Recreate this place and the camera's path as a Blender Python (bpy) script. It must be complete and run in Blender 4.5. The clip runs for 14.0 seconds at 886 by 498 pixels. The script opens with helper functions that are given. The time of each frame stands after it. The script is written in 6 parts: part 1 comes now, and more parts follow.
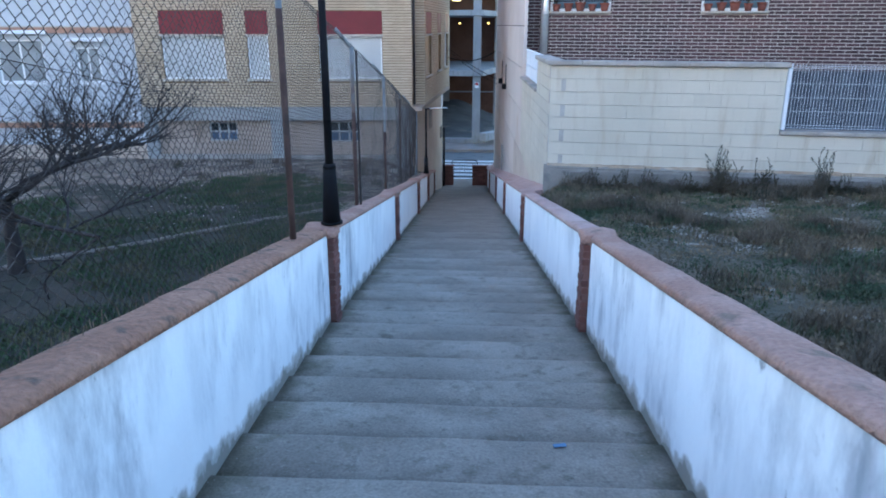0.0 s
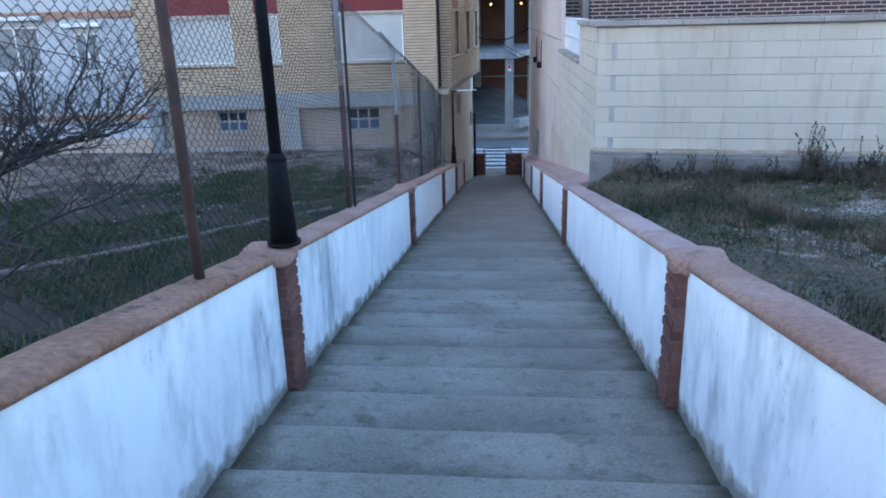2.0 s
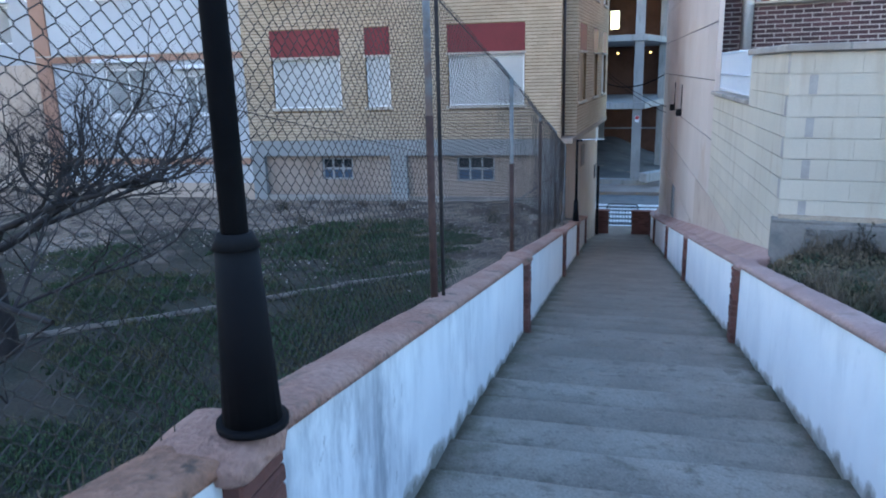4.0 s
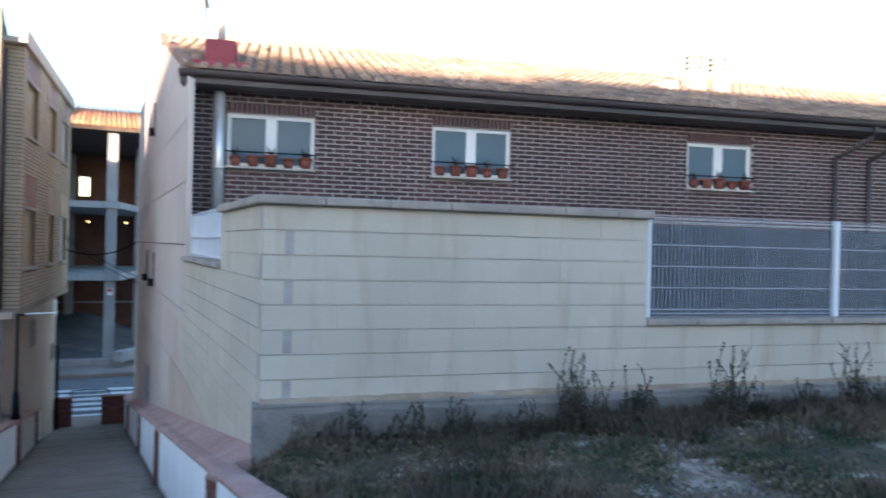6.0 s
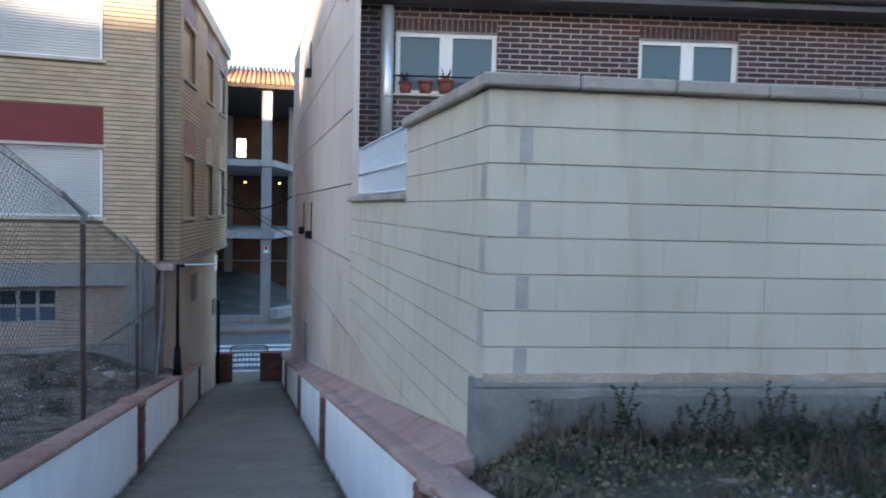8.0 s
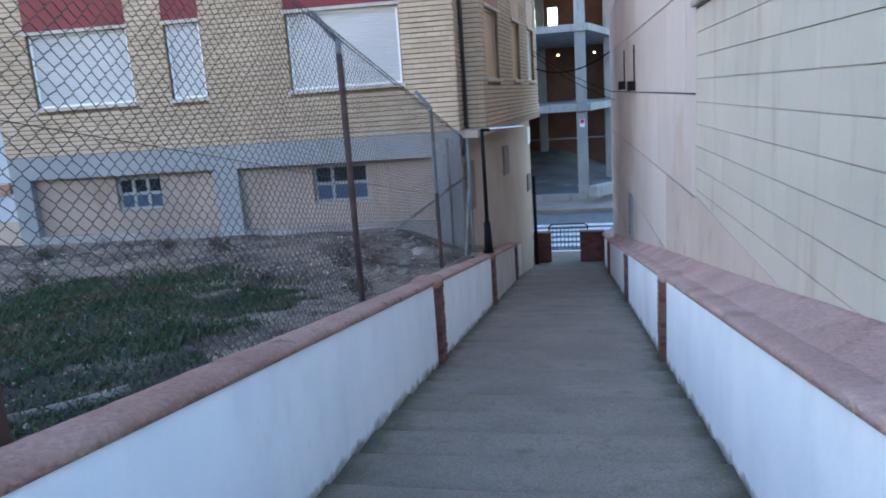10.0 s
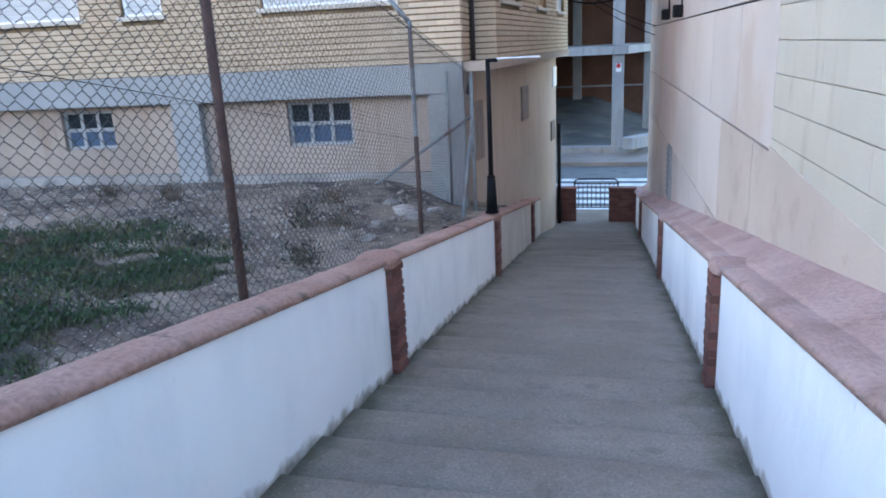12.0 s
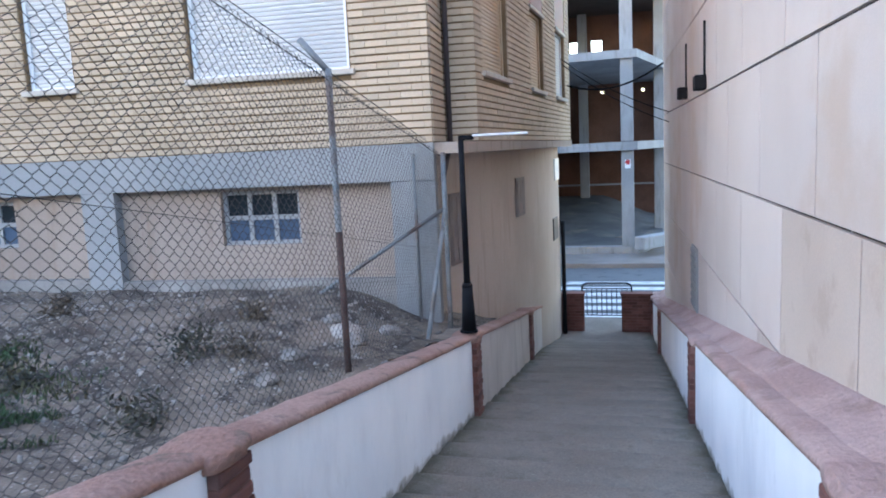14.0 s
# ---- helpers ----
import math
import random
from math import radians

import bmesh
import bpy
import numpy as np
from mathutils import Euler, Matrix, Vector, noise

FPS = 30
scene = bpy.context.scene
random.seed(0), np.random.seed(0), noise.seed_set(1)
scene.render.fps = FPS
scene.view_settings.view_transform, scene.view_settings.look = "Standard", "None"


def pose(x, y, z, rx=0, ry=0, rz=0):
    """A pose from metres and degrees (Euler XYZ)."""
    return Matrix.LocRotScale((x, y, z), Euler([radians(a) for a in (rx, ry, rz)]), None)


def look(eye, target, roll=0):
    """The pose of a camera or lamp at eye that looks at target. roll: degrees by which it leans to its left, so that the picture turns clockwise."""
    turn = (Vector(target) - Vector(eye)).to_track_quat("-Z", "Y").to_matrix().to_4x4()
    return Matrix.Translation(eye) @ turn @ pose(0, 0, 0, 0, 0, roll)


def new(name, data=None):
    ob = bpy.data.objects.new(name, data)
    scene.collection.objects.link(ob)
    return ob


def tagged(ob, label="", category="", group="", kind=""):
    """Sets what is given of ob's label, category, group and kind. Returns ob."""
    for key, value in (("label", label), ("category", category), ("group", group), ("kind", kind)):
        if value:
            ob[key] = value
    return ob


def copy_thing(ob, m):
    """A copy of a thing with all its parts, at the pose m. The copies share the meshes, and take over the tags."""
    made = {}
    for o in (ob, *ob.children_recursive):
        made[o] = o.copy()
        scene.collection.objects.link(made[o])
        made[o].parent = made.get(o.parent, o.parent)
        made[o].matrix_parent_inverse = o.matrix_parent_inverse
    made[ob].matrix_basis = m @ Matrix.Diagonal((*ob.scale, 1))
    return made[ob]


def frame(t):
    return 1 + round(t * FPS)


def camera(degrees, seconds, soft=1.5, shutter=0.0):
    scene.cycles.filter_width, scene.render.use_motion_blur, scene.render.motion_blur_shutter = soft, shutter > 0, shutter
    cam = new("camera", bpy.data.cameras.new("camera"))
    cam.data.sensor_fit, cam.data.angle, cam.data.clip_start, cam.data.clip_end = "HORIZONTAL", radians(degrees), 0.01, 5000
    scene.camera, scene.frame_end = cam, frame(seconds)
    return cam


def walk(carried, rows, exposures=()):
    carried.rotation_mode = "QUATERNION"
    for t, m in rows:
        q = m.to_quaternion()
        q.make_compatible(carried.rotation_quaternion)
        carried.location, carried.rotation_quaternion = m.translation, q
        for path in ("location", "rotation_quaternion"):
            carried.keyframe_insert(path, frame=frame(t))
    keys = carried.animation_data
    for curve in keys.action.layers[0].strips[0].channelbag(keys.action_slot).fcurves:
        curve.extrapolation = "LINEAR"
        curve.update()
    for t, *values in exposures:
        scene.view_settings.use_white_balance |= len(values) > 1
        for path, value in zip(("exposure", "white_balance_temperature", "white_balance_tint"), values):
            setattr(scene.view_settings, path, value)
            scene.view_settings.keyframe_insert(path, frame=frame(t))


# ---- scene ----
cam = camera(63.5, 14.0, soft=1.8, shutter=0.2)
PATH = [
    (0, (0.034, 0.19, 1.443), (-0.059, 2.096, 0.845), 0.1),
    (0.5, (0.043, 0.755, 1.34), (-0.147, 2.65, 0.728), -0.6),
    (1, (0.081, 1.321, 1.251), (-0.116, 3.211, 0.625), -2.8),
    (1.5, (0.085, 1.865, 1.114), (-0.091, 3.758, 0.495), -1.5),
    (2, (0.081, 2.426, 1.008), (-0.111, 4.316, 0.383), -1.6),
    (2.2, (0.095, 2.658, 0.965), (-0.104, 4.546, 0.336), -1.5),
    (4.3, (-0.31, 5.1, 0.652), (-0.863, 6.98, 0.254), -1.1),
    (4.5, (-0.285, 5.287, 0.653), (-0.858, 7.177, 0.335), -0.7),
    (5, (-0.208, 5.825, 0.634), (-0.491, 7.804, 0.589), 0.8),
    (5.4, (-0.137, 6.223, 0.58), (-0.193, 8.222, 0.616), 0.6),
    (5.5, (-0.101, 6.335, 0.569), (-0.049, 8.334, 0.584), 1.0),
    (6, (0.115, 6.852, 0.408), (0.946, 8.671, 0.405), 1.4),
    (6.5, (0.164, 7.406, 0.282), (1.209, 9.11, 0.208), 2.5),
    (7, (0.129, 7.982, 0.208), (1.058, 9.752, 0.135), 1.2),
    (7.5, (0.08, 8.542, 0.121), (0.795, 10.409, 0.065), 2.0),
    (8, (0.023, 9.162, 0.016), (0.496, 11.102, -0.092), 1.4),
    (8.5, (-0.029, 9.711, -0.111), (0.184, 11.692, -0.287), 0.4),
    (9, (-0.03, 10.375, -0.283), (-0.032, 12.355, -0.564), -1.2),
    (9.2, (0.003, 10.634, -0.352), (-0.108, 12.608, -0.658), -2.5),
    (11.3, (0.073, 13.026, -0.87), (-0.476, 14.872, -1.406), -3.1),
    (11.5, (0.084, 13.256, -0.887), (-0.447, 15.108, -1.425), -2.9),
    (12, (0.129, 13.843, -0.977), (-0.353, 15.707, -1.519), -2.9),
    (12.5, (0.095, 14.461, -1.047), (-0.405, 16.324, -1.576), -3.9),
    (12.6, (0.061, 14.613, -1.061), (-0.398, 16.511, -1.495), -4.2),
    (13, (0.135, 15.117, -1.185), (-0.322, 17.014, -1.621), -3.7),
    (13.5, (0.091, 15.707, -1.255), (-0.441, 17.604, -1.598), -3.0),
    (14, (0.095, 16.255, -1.314), (-0.421, 18.169, -1.584), -2.8),
]
EXPOSURES = [(0.0, 2.98, 4880, 19), (2.2, 2.98, 4880, 19), (4.5, 2.86, 4880, 18), (5.0, 2.83, 4990, 17), (5.5, 2.68, 4940, 17), (6.5, 2.47, 5070, 16), (7.5, 2.47, 5070, 16), (9.0, 2.8, 5070, 20), (11.5, 3.5, 5200, 21), (14.0, 3.68, 5340, 23)]
walk(cam, [(t, look(eye, target, roll)) for t, eye, target, roll in PATH], EXPOSURES)

# ---- sky, sun, exposure ----
SUN_ELEVATION, SUN_AZIMUTH = 4.0, 26.0   # degrees; the sun stands low behind the walker, to the left
world = bpy.data.worlds.new("sky")
scene.world = world
world.use_nodes = True
wn = world.node_tree.nodes
sky = wn.new("ShaderNodeTexSky")
sky.sky_type = "NISHITA"
sky.sun_disc = False
sky.sun_elevation = radians(SUN_ELEVATION)
sky.sun_rotation = radians(180 + SUN_AZIMUTH)
sky.air_density, sky.dust_density, sky.ozone_density = 1.0, 0.5, 1.0
wn["Background"].inputs["Strength"].default_value = 0.15
world.node_tree.links.new(sky.outputs[0], wn["Background"].inputs["Color"])
sun_data = bpy.data.lights.new("sun", "SUN")
sun_data.energy, sun_data.angle, sun_data.color = 5.0, radians(0.9), (1.0, 0.68, 0.36)
sun = new("sun", sun_data)
ea, aa = radians(SUN_ELEVATION), radians(SUN_AZIMUTH)
sun_way = Vector((math.sin(aa) * math.cos(ea), math.cos(aa) * math.cos(ea), -math.sin(ea)))
sun.matrix_basis = Matrix.Translation((-5, -20, 25)) @ sun_way.to_track_quat("-Z", "Y").to_matrix().to_4x4()


# ---- materials ----
def tree_of(name):
    m = bpy.data.materials.new(name)
    m.use_nodes = True
    return m, m.node_tree.nodes, m.node_tree.links


def noise_node(n, l, scale, detail=4.0, stretch=None, rough=0.55):
    geo = n.new("ShaderNodeNewGeometry")
    tex = n.new("ShaderNodeTexNoise")
    tex.inputs["Scale"].default_value, tex.inputs["Detail"].default_value = scale, detail
    tex.inputs["Roughness"].default_value = rough
    if stretch:
        mp = n.new("ShaderNodeMapping")
        mp.inputs["Scale"].default_value = stretch
        l.new(geo.outputs["Position"], mp.inputs["Vector"])
        l.new(mp.outputs[0], tex.inputs["Vector"])
    else:
        l.new(geo.outputs["Position"], tex.inputs["Vector"])
    return tex.outputs["Fac"]


def ramp_node(n, l, fac, a, b):
    r = n.new("ShaderNodeMapRange")
    r.interpolation_type = "SMOOTHSTEP"
    r.inputs["From Min"].default_value, r.inputs["From Max"].default_value = a, b
    l.new(fac, r.inputs["Value"])
    return r.outputs[0]


def blend(n, l, fac, a, b, mode="MIX"):
    mx = n.new("ShaderNodeMix")
    mx.data_type, mx.blend_type = "RGBA", mode
    for slot, v in ((6, a), (7, b)):
        if isinstance(v, tuple):
            mx.inputs[slot].default_value = (*v, 1)
        else:
            l.new(v, mx.inputs[slot])
    if isinstance(fac, float):
        mx.inputs[0].default_value = fac
    else:
        l.new(fac, mx.inputs[0])
    return mx.outputs[2]


def maths(n, l, op, a, b=0.5):
    m = n.new("ShaderNodeMath")
    m.operation = op
    for slot, v in ((0, a), (1, b)):
        if isinstance(v, (int, float)):
            m.inputs[slot].default_value = v
        else:
            l.new(v, m.inputs[slot])
    return m.outputs[0]


def grey_to(n, l, fac, lo, hi):
    """A grey multiplier running from lo to hi with fac."""
    return blend(n, l, fac, (lo, lo, lo), (hi, hi, hi))


def random_node(n, l):
    a = n.new("ShaderNodeObjectInfo").outputs["Random"]
    b = n.new("ShaderNodeNewGeometry").outputs["Random Per Island"]
    return maths(n, l, "FRACT", maths(n, l, "ADD", a, b))


def surface(name, c1, c2, big=0.7, fine=45.0, rough=0.85, bump=0.3, dist=0.004, rnd=0.0, metal=0.0,
            grain=0.25, c3=None, stain=None, stretch=None, edge=(0.35, 0.65), patch=2.5):
    """Two colours mixed by large noise, fine grain on top, optional third colour in patches, streaked stain, a change from piece to piece."""
    m, n, l = tree_of(name)
    p = n["Principled BSDF"]
    col = blend(n, l, ramp_node(n, l, noise_node(n, l, big, 5, stretch), *edge), c1, c2)
    if c3:
        col = blend(n, l, ramp_node(n, l, noise_node(n, l, patch, 6), 0.55, 0.68), col, c3)
    if stain:
        streak = ramp_node(n, l, noise_node(n, l, 1.6, 6, (3.0, 3.0, 0.5)), 0.5, 0.75)
        col = blend(n, l, streak, col, stain)
    if rnd:
        col = blend(n, l, 1.0, col, grey_to(n, l, random_node(n, l), 1 - rnd, 1 + rnd * 0.6), "MULTIPLY")
    f = noise_node(n, l, fine, 5)
    col = blend(n, l, 1.0, col, grey_to(n, l, f, 1 - grain, 1 + grain), "MULTIPLY")
    l.new(col, p.inputs["Base Color"])
    l.new(maths(n, l, "ADD", maths(n, l, "MULTIPLY", f, 0.2), rough - 0.1), p.inputs["Roughness"])
    p.inputs["Metallic"].default_value = metal
    if bump:
        b = n.new("ShaderNodeBump")
        b.inputs["Strength"].default_value, b.inputs["Distance"].default_value = bump, dist
        l.new(f, b.inputs["Height"])
        l.new(b.outputs[0], p.inputs["Normal"])
    return m


def glass_mat(name, tint=(0.02, 0.025, 0.03)):
    m, n, l = tree_of(name)
    p = n["Principled BSDF"]
    p.inputs["Base Color"].default_value = (*tint, 1)
    p.inputs["Roughness"].default_value = 0.06
    p.inputs["Specular IOR Level"].default_value = 0.18
    return m


def whitewash():
    """Lime wash with mould streaks and a ragged worn foot; the map's v runs in metres up from the steps."""
    m, n, l = tree_of("whitewash")
    p = n["Principled BSDF"]
    uv = n.new("ShaderNodeUVMap")
    uv.uv_map = "height"
    sep = n.new("ShaderNodeSeparateXYZ")
    l.new(uv.outputs[0], sep.inputs[0])
    v = sep.outputs["Y"]
    col = blend(n, l, ramp_node(n, l, noise_node(n, l, 1.2, 4), 0.35, 0.7), (0.87, 0.885, 0.90), (0.81, 0.83, 0.855))
    streak = noise_node(n, l, 1.9, 7, (1.0, 1.5, 0.6), 0.65)
    blotch = noise_node(n, l, 0.55, 3)
    geo = n.new("ShaderNodeNewGeometry")
    spot = n.new("ShaderNodeSeparateXYZ")
    l.new(geo.outputs["Position"], spot.inputs[0])
    old = maths(n, l, "ADD", maths(n, l, "MULTIPLY", ramp_node(n, l, maths(n, l, "MULTIPLY", spot.outputs["Y"], -1.0), -11.5, -6.5), 0.80), 0.20)
    drip = ramp_node(n, l, noise_node(n, l, 4.2, 6, (1.0, 1.0, 0.22), 0.6), 0.36, 0.68)
    mould = maths(n, l, "MULTIPLY", maths(n, l, "MULTIPLY", ramp_node(n, l, streak, 0.40, 0.66), ramp_node(n, l, blotch, 0.34, 0.58)), old)
    col = blend(n, l, maths(n, l, "MULTIPLY", mould, maths(n, l, "ADD", maths(n, l, "MULTIPLY", drip, 0.60), 0.45)), col, (0.29, 0.31, 0.35))
    speck = ramp_node(n, l, noise_node(n, l, 9.0, 8, (1, 1, 0.6), 0.7), 0.60, 0.74)
    col = blend(n, l, maths(n, l, "MULTIPLY", maths(n, l, "MULTIPLY", speck, ramp_node(n, l, blotch, 0.36, 0.54)), old), col, (0.24, 0.25, 0.27))
    foot = maths(n, l, "SUBTRACT", maths(n, l, "MULTIPLY", noise_node(n, l, 5.0, 6), maths(n, l, "ADD", maths(n, l, "MULTIPLY", old, 0.12), 0.235)), v)
    col = blend(n, l, ramp_node(n, l, foot, 0.035, 0.10), col, (0.42, 0.41, 0.39))
    col = blend(n, l, ramp_node(n, l, foot, 0.10, 0.13), col, (0.25, 0.24, 0.21))
    l.new(col, p.inputs["Base Color"])
    p.inputs["Roughness"].default_value = 0.9
    b = n.new("ShaderNodeBump")
    b.inputs["Strength"].default_value, b.inputs["Distance"].default_value = 0.5, 0.012
    l.new(noise_node(n, l, 9.0, 6), b.inputs["Height"])
    l.new(b.outputs[0], p.inputs["Normal"])
    return m


def plot_soil():
    """Dark turf uphill that gives way, in ragged patches, to dusty stony earth towards the houses."""
    m, n, l = tree_of("plot_soil")
    p = n["Principled BSDF"]
    geo = n.new("ShaderNodeNewGeometry")
    sep = n.new("ShaderNodeSeparateXYZ")
    l.new(geo.outputs["Position"], sep.inputs[0])
    turf = blend(n, l, ramp_node(n, l, noise_node(n, l, 0.8, 5), 0.35, 0.65), (0.016, 0.021, 0.011), (0.040, 0.034, 0.025))
    dust = blend(n, l, ramp_node(n, l, noise_node(n, l, 1.1, 6), 0.35, 0.65), (0.090, 0.069, 0.053), (0.245, 0.195, 0.150))
    edge = maths(n, l, "ADD", maths(n, l, "MULTIPLY", sep.outputs["Y"], 0.10), maths(n, l, "MULTIPLY", noise_node(n, l, 0.5, 5), 2.2))
    edge = maths(n, l, "ADD", edge, maths(n, l, "MULTIPLY", ramp_node(n, l, sep.outputs["X"], -4.2, -2.4), 0.55))
    dust = blend(n, l, ramp_node(n, l, noise_node(n, l, 1.7, 8, None, 0.7), 0.50, 0.60), dust, (0.055, 0.043, 0.034))
    dust = blend(n, l, ramp_node(n, l, noise_node(n, l, 30.0, 3), 0.62, 0.68), dust, (0.42, 0.37, 0.32))
    col = blend(n, l, ramp_node(n, l, edge, 2.88, 3.15), turf, dust)
    f = noise_node(n, l, 24, 6)
    col = blend(n, l, 1.0, col, grey_to(n, l, f, 0.55, 1.45), "MULTIPLY")
    l.new(col, p.inputs["Base Color"])
    p.inputs["Roughness"].default_value = 0.95
    b = n.new("ShaderNodeBump")
    b.inputs["Strength"].default_value, b.inputs["Distance"].default_value = 1.0, 0.04
    l.new(f, b.inputs["Height"])
    l.new(b.outputs[0], p.inputs["Normal"])
    return m


def worn_concrete():
    """Grey trodden concrete, with moss and grime gathered along both walls."""
    m, n, l = tree_of("stair_concrete")
    p = n["Principled BSDF"]
    geo = n.new("ShaderNodeNewGeometry")
    sep = n.new("ShaderNodeSeparateXYZ")
    l.new(geo.outputs["Position"], sep.inputs[0])
    x, y = sep.outputs["X"], sep.outputs["Y"]
    col = blend(n, l, ramp_node(n, l, noise_node(n, l, 1.3, 6), 0.35, 0.65), (0.212, 0.184, 0.154), (0.305, 0.270, 0.230))
    col = blend(n, l, ramp_node(n, l, noise_node(n, l, 5.0, 7), 0.56, 0.72), col, (0.165, 0.143, 0.115))
    col = blend(n, l, maths(n, l, "MULTIPLY", ramp_node(n, l, noise_node(n, l, 11.0, 8, None, 0.72), 0.52, 0.66), 0.55), col, (0.125, 0.108, 0.086))
    # browner and darker tone from mid-slope downhill
    downhill_brown = maths(n, l, "MULTIPLY", ramp_node(n, l, maths(n, l, "ADD", y, maths(n, l, "MULTIPLY", noise_node(n, l, 0.7, 4), 4.0)), 11.0, 18.0), 0.55)
    col = blend(n, l, downhill_brown, col, (0.190, 0.150, 0.115))
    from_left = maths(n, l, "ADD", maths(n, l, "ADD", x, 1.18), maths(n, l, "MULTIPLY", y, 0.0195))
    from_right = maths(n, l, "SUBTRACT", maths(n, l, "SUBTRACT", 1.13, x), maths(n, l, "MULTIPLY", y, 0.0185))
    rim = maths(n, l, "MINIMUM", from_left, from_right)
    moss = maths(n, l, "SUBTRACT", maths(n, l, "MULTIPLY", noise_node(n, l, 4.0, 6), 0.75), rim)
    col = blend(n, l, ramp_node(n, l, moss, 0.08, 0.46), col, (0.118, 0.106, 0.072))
    f = noise_node(n, l, 60, 6)
    col = blend(n, l, 1.0, col, grey_to(n, l, f, 0.45, 1.55), "MULTIPLY")
    pits = ramp_node(n, l, noise_node(n, l, 38, 3), 0.63, 0.72)
    col = blend(n, l, maths(n, l, "MULTIPLY", pits, 0.5), col, (0.36, 0.33, 0.29))
    l.new(col, p.inputs["Base Color"])
    p.inputs["Roughness"].default_value = 0.92
    b = n.new("ShaderNodeBump")
    b.inputs["Strength"].default_value, b.inputs["Distance"].default_value = 0.7, 0.008
    l.new(f, b.inputs["Height"])
    l.new(b.outputs[0], p.inputs["Normal"])
    return m


WHITE = whitewash()
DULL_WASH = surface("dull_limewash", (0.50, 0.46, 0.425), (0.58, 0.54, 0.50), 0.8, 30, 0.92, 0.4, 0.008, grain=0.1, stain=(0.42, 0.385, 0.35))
CONCRETE = worn_concrete()
RISER_DARK = surface("mossy_concrete", (0.12, 0.13, 0.09), (0.19, 0.19, 0.15), 3, 60, 0.95, 0.5)
COPING = surface("pink_mortar", (0.325, 0.180, 0.135), (0.40, 0.250, 0.200), 1.6, 38, 0.95, 1.0, 0.022, grain=0.55, c3=(0.21, 0.145, 0.110), patch=5.0)
OLD_COPING = surface("weathered_mortar", (0.285, 0.150, 0.098), (0.36, 0.205, 0.140), 1.8, 30, 0.95, 1.0, 0.03, grain=0.7, c3=(0.14, 0.095, 0.07), patch=9.0)
LEDGE = surface("pink_screed", (0.39, 0.255, 0.225), (0.47, 0.33, 0.295), 1.4, 35, 0.95, 1.0, 0.02, grain=0.35, c3=(0.33, 0.22, 0.19), patch=3.0)
PILLAR_BRICK = surface("pillar_brick", (0.125, 0.050, 0.038), (0.175, 0.075, 0.057), 3, 50, 0.9, 0.6, 0.006, rnd=0.35)
PILLAR_CORE = surface("pillar_mortar", (0.14, 0.072, 0.057), (0.19, 0.10, 0.08), 4, 60, 0.95, 0.5)
YELLOW_BRICK = surface("cream_brick", (0.432, 0.342, 0.238), (0.49, 0.396, 0.285), 0.5, 40, 0.85, 0.3, rnd=0.11, grain=0.15)
YELLOW_JOINT = surface("brown_joint", (0.15, 0.10, 0.05), (0.20, 0.14, 0.08), 1, 40, 0.95)
DARK_BRICK = surface("plum_brick", (0.045, 0.021, 0.025), (0.070, 0.032, 0.036), 0.8, 50, 0.7, 0.3, rnd=0.4, grain=0.25)
PALE_JOINT = surface("pale_joint", (0.40, 0.355, 0.33), (0.48, 0.43, 0.40), 1, 40, 0.95)
RED_PANEL = surface("red_paint", (0.128, 0.009, 0.014), (0.160, 0.014, 0.020), 0.8, 30, 0.6, 0.2, grain=0.2, c3=(0.115, 0.012, 0.016))
TAN = surface("tan_render", (0.50, 0.41, 0.345), (0.56, 0.47, 0.40), 0.6, 60, 0.92, 0.3, grain=0.12, c3=(0.46, 0.37, 0.305))
SHUTTER = surface("white_shutter", (0.44, 0.45, 0.455), (0.51, 0.515, 0.51), 0.8, 60, 0.5, 0.05, grain=0.05)
TAN_SHUTTER = surface("tan_shutter", (0.40, 0.30, 0.19), (0.46, 0.35, 0.23), 0.8, 60, 0.55, 0.05, grain=0.08)
SILL = surface("stone_sill", (0.42, 0.38, 0.32), (0.50, 0.46, 0.40), 2, 50, 0.85)
BAND = surface("grey_band", (0.245, 0.257, 0.262), (0.295, 0.302, 0.302), 0.6, 40, 0.9, 0.3, grain=0.12, stain=(0.26, 0.27, 0.27))
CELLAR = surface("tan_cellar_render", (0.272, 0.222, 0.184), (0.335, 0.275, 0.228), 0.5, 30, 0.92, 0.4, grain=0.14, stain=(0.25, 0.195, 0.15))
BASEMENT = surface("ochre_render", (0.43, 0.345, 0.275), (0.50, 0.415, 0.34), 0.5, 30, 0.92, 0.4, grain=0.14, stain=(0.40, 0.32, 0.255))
OCHRE_MORTAR = surface("ochre_mortar", (0.29, 0.215, 0.15), (0.41, 0.335, 0.25), 3, 50, 0.95, 0.8, 0.01, grain=0.4)
DARK_PLINTH = surface("dark_grey_render", (0.155, 0.145, 0.135), (0.21, 0.20, 0.185), 1.4, 30, 0.95, 0.7, 0.012, grain=0.3, c3=(0.11, 0.105, 0.10), patch=3.0)
PLINTH = surface("grey_render", (0.225, 0.212, 0.195), (0.315, 0.30, 0.28), 1.1, 30, 0.95, 0.6, 0.01, c3=(0.15, 0.15, 0.15), patch=1.6)
DARK_GLASS = glass_mat("dark_glass")
BLUE_GLASS = glass_mat("blue_glass", (0.07, 0.10, 0.15))
GREY_GLASS = glass_mat("grey_glass", (0.12, 0.17, 0.21))
GREY_GLASS.node_tree.nodes["Principled BSDF"].inputs["Specular IOR Level"].default_value = 0.08
